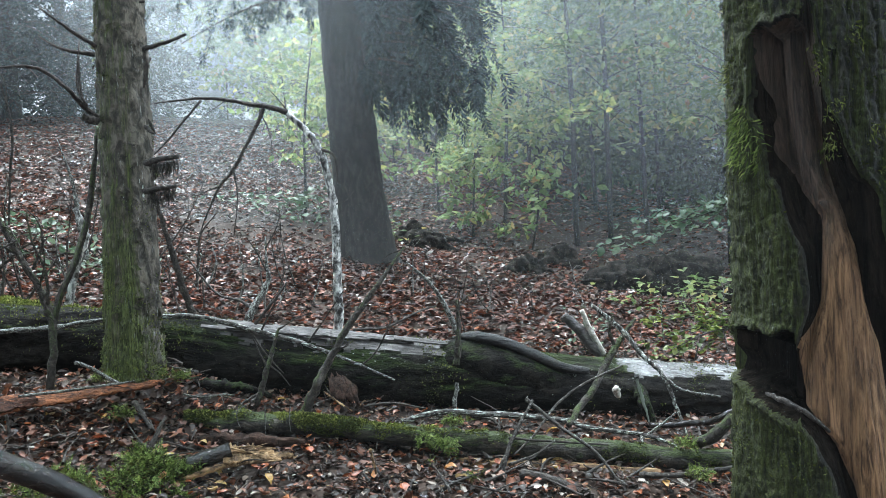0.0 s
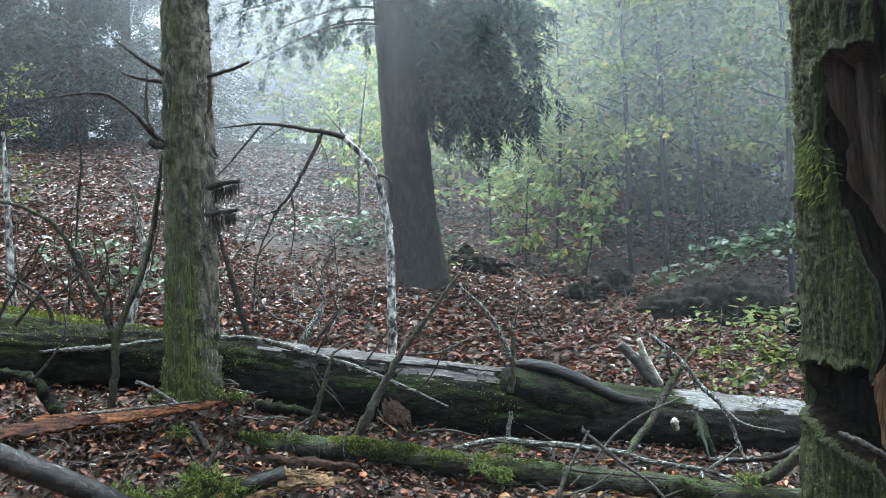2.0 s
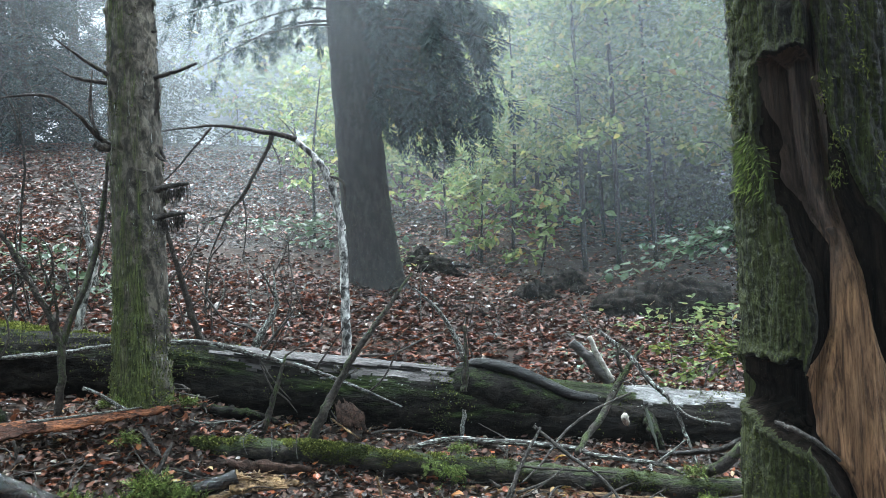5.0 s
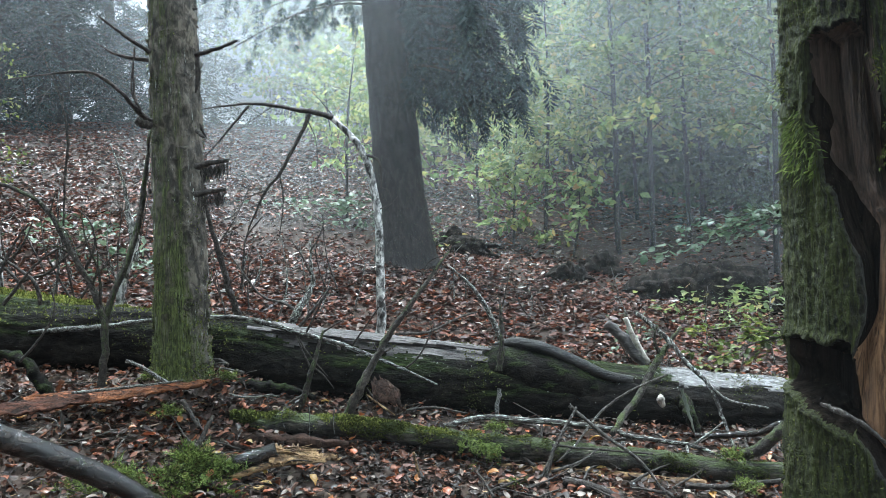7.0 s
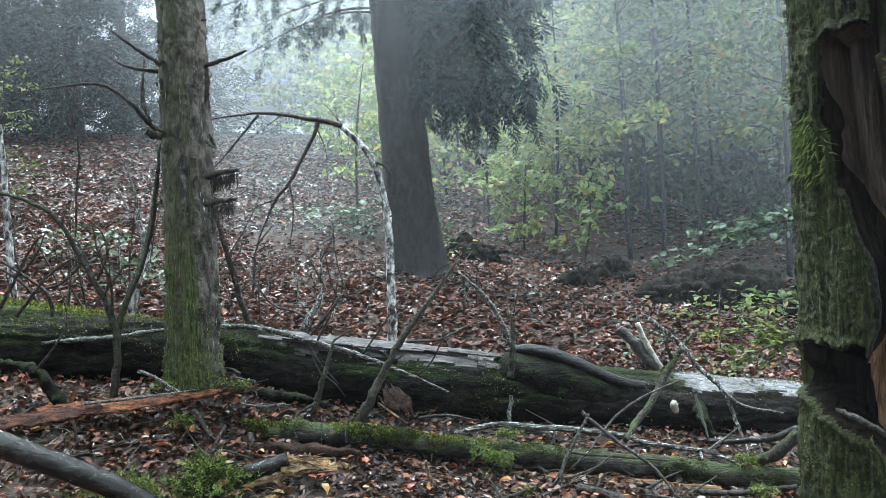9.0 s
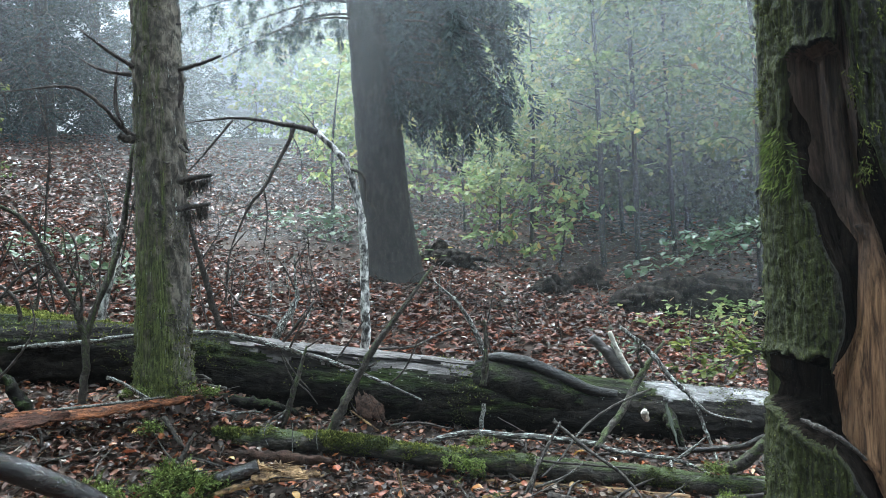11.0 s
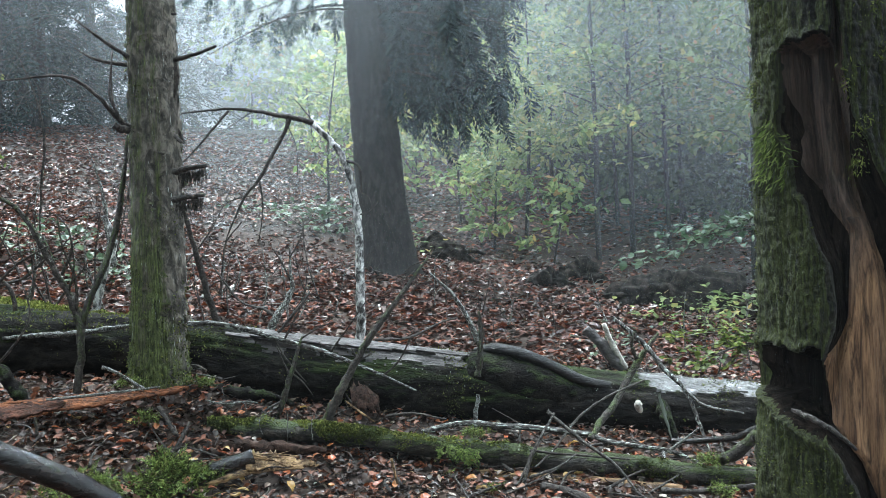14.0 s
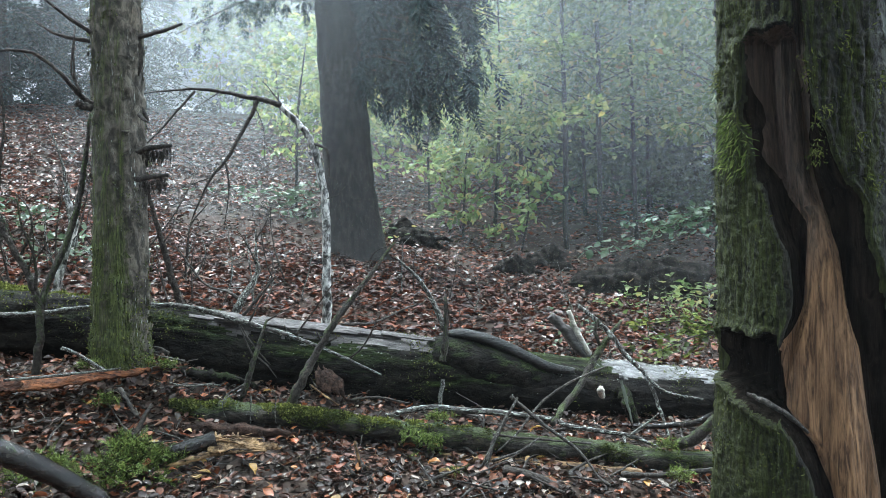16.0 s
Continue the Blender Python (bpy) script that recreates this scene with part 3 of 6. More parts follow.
# ---- standing trees ----
def trunk_mesh(base, top, r0, r1, flare, sides=36, rings=110, relief=0.012, seed=0.0, flare_h=0.45, plates=0.0):
    """A tapering trunk with a root flare and rough bark."""
    b, t = np.array(base, float), np.array(top, float)
    V = []
    H = np.linalg.norm(t - b)
    for i in range(rings):
        u = (i / (rings - 1)) ** 1.6
        h = u * H
        c = b + (t - b) * u
        c = c + np.array([math.sin(h * 0.9 + seed), math.cos(h * 0.7 + seed * 2), 0]) * 0.012 * min(1.0, h)
        r = r0 + (r1 - r0) * u + flare * math.exp(-h / flare_h)
        for k in range(sides):
            a = 2 * math.pi * k / sides
            lobes = 1 + 0.35 * math.exp(-h / (flare_h * 0.7)) * math.sin(a * 5 + seed) * (flare / (r0 + 1e-6))
            d = np.array([math.cos(a), math.sin(a), 0])
            p = c + d * r * lobes
            q = Vector((p[0] * 14, p[1] * 14, p[2] * 10 + seed))
            scale = plates * max(-1.0, min(1.0, 9 * (noise.noise(Vector((p[0] * 26, p[1] * 26, p[2] * 15 + seed))) + 0.5 * noise.noise(Vector((p[0] * 60, p[1] * 60, p[2] * 34))))))
            V.append(p + d * (scale + relief * (noise.noise(q) + 0.7 * noise.noise(q * 2.6))))
    F = [(i * sides + k, i * sides + (k + 1) % sides, (i + 1) * sides + (k + 1) % sides, (i + 1) * sides + k) for i in range(rings - 1) for k in range(sides)]
    return np.array(V), F


def flakes(vf, count, size, mat, parent, low, high):
    """Bark scales that stand off the trunk."""
    C, N = surface(vf, count, lambda c, m: 1.0 if low < c[2] < high else 0.0)
    n = len(C)
    D = np.array([0, 0, -1.0]) + 0.14 * N + 0.45 * unit(n)
    L = size * rng.uniform(0.5, 1.4, n)
    return tagged(part("bark_scales", ovals(C + N * 0.002, D, N, L * 0.8, L * rng.uniform(0.8, 1.4, n), 0.1), mat, parent), kind="stuff")


def fronds(C, D, length, density, spread=0.5, broad=0.22):
    """Needle sprays: each a short row of narrow leaflets along its way D, hanging."""
    n = len(C)
    D = D / (np.linalg.norm(D, axis=1)[:, None] + 1e-9)
    Sd = np.cross(D, np.array([0, 0, 1.0]) + 0.3 * unit(n))
    Sd /= np.linalg.norm(Sd, axis=1)[:, None] + 1e-9
    c, d, u, l = [], [], [], []
    for k in range(density):
        f = k / density
        for s in (-1, 1):
            c.append(C + D * (length * f)[:, None])
            d.append(D * 0.9 + Sd * s * (0.9 - 0.5 * f) + 0.12 * unit(n))
            l.append(length * (spread * (1 - 0.6 * f)) * rng.uniform(0.7, 1.2, n))
            u.append(np.cross(D, Sd) + 0.2 * unit(n))
    l = np.concatenate(l)
    return blades(np.concatenate(c), np.concatenate(d), np.concatenate(u), l, l * broad, 0.15)


def spruce_limbs(tree, base, length, limbs, droop, per=40, size=0.24, mat=None, density=4, broad=0.22, down=0.35, spread=0.5, along=5):
    """Hanging spruce limbs from a trunk: limbs is a list of (height point, direction degrees, reach)."""
    wood, C, D = [], [], []
    for start_at, heading, reach in limbs:
        s = np.array(start_at, float)
        w = np.array([math.cos(radians(heading)), math.sin(radians(heading)), 0])
        pts = [s, s + w * reach * 0.35 + np.array([0, 0, 0.02 * reach]), s + w * reach * 0.7 + np.array([0, 0, -droop * reach * 0.4]), s + w * reach + np.array([0, 0, -droop * reach])]
        wood.append(tube(pts, (0.016, 0.004), 5, 3))
        P, _ = spline(pts, 1.0, 8)
        for _ in range(per):
            f = rng.uniform(0.12, 1.0)
            o = P[int(f * (len(P) - 1))]
            side = np.cross(w, (0, 0, 1)) * rng.choice([-1, 1]) * rng.uniform(0.05, 0.45) * reach * 0.35
            hang = rng.uniform(0.1, 0.55) * length
            tip = o + side + w * 0.1 + np.array([0, 0, -hang])
            if rng.uniform() < 0.35:
                wood.append(tube([o, o + side * 0.6, tip], (0.006, 0.002), 3, 2, 0))
            m = along
            for k in range(m):
                g = (k + rng.uniform()) / m
                C.append(o + (tip - o) * g + rng.normal(0, 0.03 if along < 6 else 0.018, 3))
                D.append(side * 0.6 + w * rng.uniform(-0.1, 0.5) + np.array([0, 0, -down]) + rng.normal(0, 0.25, 3))
    part("limbs", joined(wood), BARK_TWIG, tree)
    C, D = np.array(C), np.array(D)
    part("foliage", fronds(C, D, size * rng.uniform(0.6, 1.2, len(C)), density, spread, broad), mat or NEEDLES, tree, "dark hanging spruce needles")


def far_spruce(at, tall, reach, label, tiers=16, per=9, size=0.42, density=3, group="misty spruces up the slope"):
    base = (at[0], at[1], height(*at) - 0.1)
    tree = thing("spruce_tree", base, label, "tree", group)
    part("trunk", trunk_mesh(base, (base[0], base[1], base[2] + tall), tall * 0.016, 0.02, 0.04, 10, 24, 0.01), BARK_FAR, tree)
    limbs = []
    for i in range(tiers):
        f = i / tiers
        z = base[2] + tall * (0.06 + 0.92 * f)
        for k in range(5):
            limbs.append(((base[0], base[1], z + rng.uniform(-0.2, 0.2)), rng.uniform(0, 360), reach * (1.05 - f) * rng.uniform(0.7, 1.15)))
    spruce_limbs(tree, base, 1.0, limbs, 0.35, per, size, density=density, broad=0.3)
    return tree


def broadleaf(name, at, tall, lean, spread, leaves, size, mat, label, group="", stem=0.03, low=0.25, category="tree", flat=0.35, seed=0, shape=blades):
    """A slender young tree: tapered stem, rising limbs, and leaves in loose flat layers along the twigs."""
    base = np.array((at[0], at[1], height(*at[:2]) - 0.05))
    tree = thing(name, base, label, category, group)
    top = base + np.array([lean[0], lean[1], tall])
    mid = base + np.array([lean[0] * 0.25 + rng.normal(0, 0.05), lean[1] * 0.25, tall * 0.5])
    part("trunk", tube([base, mid, top], (stem, stem * 0.7, stem * 0.15), 8, 8, 0.1), BARK_FAR, tree)
    S, _ = spline([base, mid, top], 1.0, 20)
    wood, C, D = [], [], []
    count = max(10, int(tall * 9))
    per = leaves // (count * 4)
    for i in range(count):
        f = low + (1 - low) * (i + rng.uniform()) / count
        o = S[min(len(S) - 1, int(f * (len(S) - 1)))]
        a = rng.uniform(0, 2 * math.pi)
        r = spread * (1.15 - f) ** 0.6 * rng.uniform(0.5, 1.2)
        e = o + np.array([math.cos(a) * r, math.sin(a) * r, r * rng.uniform(0.05, 0.45)])
        m = (o + e) / 2 + np.array([0, 0, 0.12 * r])
        wood.append(tube([o, m, e], (stem * 0.18, 0.002), 4, 3, 0.05))
        for j in range(4):
            g = 0.3 + 0.7 * (j + rng.uniform()) / 4
            c = o + (e - o) * g + np.array([0, 0, 0.1 * r * (1 - abs(2 * g - 1))])
            q = c + rng.normal(0, 1, 3) * np.array([1, 1, 0.2]) * r * 0.28
            if rng.uniform() < 0.6:
                wood.append(tube([c, (c + q) / 2 + np.array([0, 0, 0.02]), q], (0.004, 0.0015), 3, 2, 0))
            k = rng.uniform(0, 1.1, (max(1, per), 1))
            C.append(c + (q - c) * k + rng.normal(0, size * 0.7, (len(k), 3)) * np.array([1, 1, 0.45]))
            D.append((q - c) / (np.linalg.norm(q - c) + 1e-6) + 0.9 * unit(len(k)) + np.array([0, 0, -0.3]))
    part("branches", joined(wood), BARK_TWIG, tree)
    C, D = np.concatenate(C), np.concatenate(D)
    n = len(C)
    L = size * rng.uniform(0.6, 1.25, n)
    part("crown", shape(C, D, np.array([0, 0, 1.0]) + flat * unit(n) * 1.6, L, L * rng.uniform(0.5, 0.7, n), 0.18), mat, tree)
    return tree


def lying(name, label, category, pts, radii, mat, sides=12, rough=0.15, twigs=(), group="", twig_mat=None):
    """A branch or log that lies or leans: a body and its side twigs."""
    ob = thing(name, tuple(np.mean(np.array(pts), 0)), label, category, group)
    vf = tube(pts, radii, sides, 8, rough, 0.0, 12.0)
    part("stem", vf, mat, ob)
    for p, r in twigs:
        part("twig", tube(p, r, 6, 4, 0.12), twig_mat or mat, ob)
    return ob, vf


# the mossy spruce beside the fallen log
TB = (-1.547, 3.790, 0.719)
TT = (-1.550, 3.938, 2.692)
tree = thing("spruce_tree", TB, "mossy grey-barked spruce trunk with dead branch stubs", "tree")
up = (np.array(TT) - np.array(TB)) / (TT[2] - TB[2])
vf = trunk_mesh(np.array(TB) - up * 0.22, np.array(TB) + up * 9.0, 0.133, 0.06, 0.07, 110, 460, 0.010, 1.0, 0.16, 0.0024)
stem = part("trunk", vf, BARK_SPRUCE, tree)
flakes(vf, 900, 0.034, BARK_SPRUCE, stem, TB[2], 3.2)
C, N = surface(vf, 70000, lambda c, m: max(0.0, min(0.7, 0.2 + 4 * (noise.noise(Vector(c) * 7) + 0.6 * noise.noise(Vector(c) * 20) - 0.05 - 0.15 * m[0] - (c[2] - TB[2] - 0.3) * 0.28))) * (c[2] < 3.0))
moss_tufts(C, N, 0.008, 0.006, stem, "moss", MOSS_DARK)
C, N = surface(vf, 40000, lambda c, m: (c[2] < TB[2] + 0.55) * max(0.0, 0.55 - (c[2] - TB[2])) * (m[1] < 0.3))
moss_tufts(C, N, 0.014, 0.006, stem)
C, N = surface(vf, 60000, lambda c, m: (c[2] < TB[2] + 0.4) * max(0.0, 0.5 - 1.2 * (c[2] - TB[2])) * (m[1] < 0.3) * (m[0] > 0.1) * (noise.noise(Vector(c) * 12) > -0.1))
moss_tufts(C, N, 0.014, 0.006, stem, "moss", BEARD)
for pts, r in (
    ([(-1.379, 3.739, 2.306), (-1.260, 3.697, 2.319), (-1.145, 3.654, 2.343)], (0.012, 0.006)),
    ([(-1.620, 3.774, 2.341), (-1.710, 3.720, 2.409), (-1.818, 3.665, 2.503)], (0.012, 0.004)),
    ([(-1.622, 3.773, 2.299), (-1.729, 3.717, 2.314), (-1.783, 3.714, 2.336), (-1.849, 3.711, 2.383)], (0.011, 0.003)),
    ([(-1.629, 3.766, 1.999), (-1.668, 3.714, 2.050), (-1.716, 3.663, 2.127), (-1.806, 3.659, 2.205), (-1.874, 3.605, 2.226), (-2.021, 3.596, 2.221), (-2.206, 3.533, 2.192)], (0.016, 0.010, 0.007, 0.0025)),
    ([(-1.653, 3.715, 2.030), (-1.680, 3.716, 2.147), (-1.694, 3.770, 2.364)], (0.008, 0.003)),
    ([(-2.144, 3.567, 2.205), (-2.133, 3.567, 2.151), (-2.126, 3.566, 2.092)], (0.004, 0.002)),
    ([(-1.871, 3.625, 2.224), (-1.846, 3.626, 2.196), (-1.816, 3.607, 2.170)], (0.004, 0.002)),
    ([(-1.630, 3.765, 1.985), (-1.650, 3.714, 1.986), (-1.670, 3.693, 2.001)], (0.022, 0.018)),
    ([(-1.398, 3.725, 1.769), (-1.304, 3.651, 1.778), (-1.205, 3.617, 1.780)], (0.018, 0.009)),
    ([(-1.405, 3.721, 1.632), (-1.311, 3.647, 1.639), (-1.220, 3.613, 1.646)], (0.017, 0.008)),
    ([(-1.384, 3.730, 1.939), (-1.352, 3.691, 1.911), (-1.330, 3.682, 1.898)], (0.012, 0.004)),
):
    part("branch_stub", tube(pts, r, 7, 5, 0.2), BARK_TWIG, tree)
part("bark_flap", tube([(-1.376, 3.740, 2.313), (-1.372, 3.740, 2.237), (-1.378, 3.740, 2.169), (-1.386, 3.740, 2.123)], (0.006, 0.012, 0.011, 0.004), 6, 5, 0.4), BARK_TWIG, tree, "dark loose strip of bark")
part("bark_flap", tube([(-1.376, 3.740, 1.976), (-1.361, 3.740, 1.942), (-1.344, 3.740, 1.903)], (0.003, 0.009, 0.003), 6, 5, 0.3), BARK_TWIG, tree, "dark loose strip of bark")
part("branch_stub", tube([(-1.389, 3.760, 2.531), (-1.362, 3.760, 2.533)], (0.007, 0.004), 6, 4, 0.2), BARK_TWIG, tree)
part("branch_stub", tube([(-1.639, 3.660, 2.347), (-1.656, 3.660, 2.236), (-1.667, 3.660, 2.129), (-1.625, 3.660, 2.042)], (0.003, 0.005, 0.004, 0.006), 6, 4, 0.2), BARK_TWIG, tree)
for ends in (((-1.359, 3.687, 1.759), (-1.211, 3.616, 1.773)), ((-1.374, 3.683, 1.624), (-1.228, 3.612, 1.636))):
    f = rng.uniform(0, 1, (160, 1))
    C = np.array(ends[0]) * (1 - f) + np.array(ends[1]) * f + rng.normal(0, 0.006, (160, 3))
    part("hanging_moss", blades(C, np.array([0, 0, -1.0]) + 0.15 * unit(160), unit(160), rng.uniform(0.02, 0.10, 160), 0.005), BARK_TWIG, tree, "dark hanging lichen strands")
spruce_limbs(tree, TB, 0.8, [(tuple(np.array(TB) + up * (4.2 + 0.28 * i)), rng.uniform(0, 360), 1.5 * (1.1 - i / 17)) for i in range(17)], 0.3, 14, 0.3)

# the big dark spruce further up, with hanging limbs
FB = (-0.800, 7.951, 0.899)
FT = (-0.928, 8.013, 3.824)
tree = thing("spruce_tree", FB, "tall dark spruce trunk with drooping needle branches", "tree")
up = (np.array(FT) - np.array(FB)) / (FT[2] - FB[2])
vf = trunk_mesh(np.array(FB) - up * 0.15, np.array(FB) + up * 14.0, 0.255, 0.1, 0.19, 48, 150, 0.014, 3.0, 0.36)
part("trunk", vf, BARK_FAR, tree)
spruce_limbs(tree, FB, 1.2, [(tuple(np.array(FB) + up * (2.0 + 0.05 * i)), rng.uniform(-44, 14), (1.2 + 1.05 * i / 36) * rng.uniform(0.6, 1.1)) for i in range(29)], 0.22, 6, 0.19, None, 5, 0.27, 0.75, 0.6, 11)
spruce_limbs(tree, FB, 0.7, [(tuple(np.array(FB) + up * (2.75 + 0.1 * i)), rng.uniform(168, 225), rng.uniform(1.0, 1.8)) for i in range(7)], 0.2, 9, 0.12, None, 5, 0.24, 0.6, 0.6, 8)
spruce_limbs(tree, FB, 1.15, [(tuple(np.array(FB) + up * (5.0 + 0.5 * i)), rng.uniform(0, 360), rng.uniform(1.5, 2.4)) for i in range(18)], 0.22, 8, 0.3, None, 3, 0.3, 1.0, 0.5, 6)

# the broken old trunk close to the path: a shell of mossy bark round a hollow with bare wood
RT = np.array((1.160, 2.462, 2.103))
RB = np.array((1.167, 2.394, 0.513))
old = thing("dead_tree_trunk", tuple(RB + (RB - RT) * 0.3), "thick mossy broken trunk with bark gone over bare orange wood", "tree")
FACE = math.atan2(-2.43, -1.16)


def edge(v, *pairs):
    return float(np.interp(v, [p for p, _ in pairs], [q for _, q in pairs]))


def hollow(s, v):
    """How far inside the open hollow a place on the trunk lies (sideways -1..1, down 0..1); below 0 it is outside."""
    jag = 0.05 * noise.noise(Vector((s * 5, v * 14, 2))) + 0.022 * noise.noise(Vector((s * 10, v * 30, 2)))
    left = edge(v, (0.07, -0.35), (0.11, -0.68), (0.24, -0.68), (0.36, -0.5), (0.5, -0.2), (0.62, -0.17), (0.68, -0.3), (0.79, -0.42), (0.85, -0.12), (1.0, 0.12), (1.3, 0.2))
    right = edge(v, (0.07, -0.3), (0.11, 0.0), (0.24, 0.16), (0.36, 0.4), (0.42, 0.62), (0.5, 0.68), (0.6, 0.8), (0.74, 0.97), (0.9, 0.95), (1.0, 0.9), (1.3, 0.6))
    a = min(s - left, right - s, (v - 0.09) * 4, (1.25 - v) * 4)
    b = min(s + 1.02, -0.3 - s, (v - 0.655) * 3.5, (0.80 + 0.10 * (s + 0.6) - v) * 3.5)
    c = 0.06 - abs(s + 0.02 - 0.2 * v) if v < 0.14 else -1.0
    return max(a, b, c) + jag


def wood_core(s, v):
    left = edge(v, (0.1, -0.56), (0.24, -0.5), (0.34, -0.38), (0.4, -0.18), (0.45, 0.05), (0.5, 0.02), (0.6, -0.06), (0.68, -0.27), (0.79, -0.32), (0.86, 0.07), (0.93, 0.27), (1.0, 0.35))
    right = edge(v, (0.1, -0.06), (0.24, 0.0), (0.34, 0.08), (0.4, 0.23), (0.45, 0.39), (0.5, 0.45), (0.6, 0.56), (0.68, 0.69), (0.79, 0.75), (0.86, 0.79), (0.93, 0.82), (1.0, 0.8))
    return min(s - left, right - s) + 0.04 * noise.noise(Vector((s * 6, v * 5, 9)))


angles = np.concatenate([np.linspace(-1.75, 1.75, 220), np.linspace(1.75, 2 * math.pi - 1.75, 40)[1:-1]])
rows = np.concatenate([np.linspace(-3.5, -0.06, 40)[:-1], np.linspace(-0.06, 1.08, 270), np.linspace(1.08, 1.32, 12)[1:]])
V, IN, CORE = [], [], []
for v in rows:
    c = RT + (RB - RT) * v
    r = 0.244 + 0.045 * max(0.0, v) ** 1.5 + 0.05 * max(0.0, v - 0.8) ** 1.3 - 0.02 * max(0.0, -v)
    line = angles.copy()
    for border in (lambda t: wood_core(t, v) + 0.13 * max(0.0, min(1.0, (0.47 - v) / 0.12)), lambda t: hollow(t, v) - 0.012):
        k = np.array([border(math.sin(a)) for a in line[:220]])
        for i in np.nonzero(k[:-1] * k[1:] < 0)[0]:
            a = line[i] + (line[i + 1] - line[i]) * k[i] / (k[i] - k[i + 1])
            line[i if a - line[i] < line[i + 1] - a else i + 1] = a
    for a in line:
        w = FACE + a
        d = np.array([math.cos(w), math.sin(w), 0])
        s = math.sin(a)
        q = Vector((s * 5, v * 4, math.cos(a) * 2))
        bark = 0.010 * noise.noise(q * 3) + 0.008 * abs(noise.noise(Vector((s * 9, v * 30, 1)))) - 0.010 * max(0.0, noise.noise(Vector((s * 14, v * 60, 6))) - 0.1) + 0.006 * noise.noise(Vector((s * 24, v * 110, 1)))
        m = hollow(s, v) if abs(a) < 1.7 else -1.0
        e = r + 0.014 * noise.noise(q) + bark * (1.0 - max(0.0, min(1.0, m / 0.06)))
        k = wood_core(s, v)
        if m > 0:
            deep = min(1.0, m / 0.11)
            bulge = max(0.0, min(1.0, k / (0.28 if v < 0.42 else 0.14))) ** 0.7
            black = 0.06 if s < -0.3 and v > 0.6 else 0.0
            e -= deep * (0.075 + black + 0.05 * max(0.0, min(1.0, (0.5 - v) / 0.15)) - (0.03 + 0.03 * max(0.0, min(1.0, (0.5 - v) / 0.15))) * bulge) - 0.004 * noise.noise(Vector((s * 50, v * 3, 4)))
        elif m > -0.07:
            e += 0.012 * (1 + m / 0.07)
        V.append(c + d * e)
        IN.append(m)
        CORE.append(k + 0.13 * max(0.0, min(1.0, (0.47 - v) / 0.12)))
V = np.array(V)
n = len(angles)
SORTS = {"outer": [], "rim": [], "core": []}


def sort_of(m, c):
    """Bark, bare wood or the rotten, shade-black rim between, by how far inside the hollow and the wood a place lies.
    """
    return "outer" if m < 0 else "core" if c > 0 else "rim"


for i in range(len(rows) - 1):
    for k in range(n):
        f = (i * n + k, (i + 1) * n + k, (i + 1) * n + (k + 1) % n, i * n + (k + 1) % n)
        kinds = {sort_of(IN[j] - 0.012, CORE[j]) for j in f}
        near = [min(abs(IN[j] - 0.012), abs(CORE[j])) for j in f]
        cuts = [f] if len(kinds) == 1 else [f[:3], (f[0], f[2], f[3])] if near[0] + near[2] < near[1] + near[3] else [(f[0], f[1], f[3]), f[1:]]
        for t in cuts:
            SORTS[sort_of(np.mean([IN[j] for j in t]) - 0.012, np.mean([CORE[j] for j in t]))].append(t)


def compact(F):
    used = sorted({i for f in F for i in f})
    where = {j: i for i, j in enumerate(used)}
    return V[used], [tuple(where[i] for i in f) for f in F]


def islands(F):
    """Splits faces into groups that hang together, largest first."""
    root = {}

    def find(i):
        while root.setdefault(i, i) != i:
            root[i] = root[root[i]]
            i = root[i]
        return i

    for f in F:
        for i in f[1:]:
            root[find(i)] = find(f[0])
    groups = {}
    for f in F:
        groups.setdefault(find(f[0]), []).append(f)
    return sorted(groups.values(), key=len, reverse=True)


for name in ("rim", "core"):
    for crumb in [g for g in islands(SORTS[name]) if len(g) < 200]:
        SORTS["outer"] += crumb
        SORTS[name] = [f for f in SORTS[name] if f not in set(crumb)]
shell = compact(SORTS["outer"])
shell_part = part("bark_shell", shell, BARK_OLD, old)


# the rim's black carries both rot and the shade of the recess
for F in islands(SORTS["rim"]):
    part("rotten_rim", compact(F), WOOD_DARK, old, "rotten wood with the hollow's shade in its black")
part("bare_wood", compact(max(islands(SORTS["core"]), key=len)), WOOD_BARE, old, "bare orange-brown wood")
flakes(shell, 900, 0.026, BARK_OLD, shell_part, 0.3, 2.9)


def mossy_side(m):
    """Moss covers the damp side and the far rim of the old trunk; the weathered face between stays almost bare."""
    return edge(m[0], (-1.0, 1.0), (-0.8, 0.95), (-0.6, 0.55), (-0.3, 0.16), (0.45, 0.14), (0.75, 0.8), (1.0, 1.0))


C, N = surface(shell, 120000, lambda c, m: max(0.01, min(0.8, 2.5 * (noise.noise(Vector(c) * 7) + 0.8 * noise.noise(Vector(c) * 21) - 0.08))) * (max(0.5, mossy_side(m)) if c[2] < RB[2] + 0.35 else mossy_side(m) * (0.45 if c[2] < 1.45 else 1.0)) * (0.3 < c[2] < 2.7) * (m[1] < 0.5))
moss_tufts(C, N, 0.009, 0.006, shell_part, "moss", MOSS_DARK)
C, N = surface(shell, 40000, lambda c, m: max(0.0, min(0.9, 3 * (noise.noise(Vector(c) * 8 + Vector((4, 0, 0))) + 0.7 * noise.noise(Vector(c) * 23) - 0.36))) * max(0.4, mossy_side(m)) * (0.3 < c[2] < 2.7) * (m[1] < 0.5))
D = N * 0.5 + np.array([0, 0, -0.35]) + 0.8 * unit(len(C))
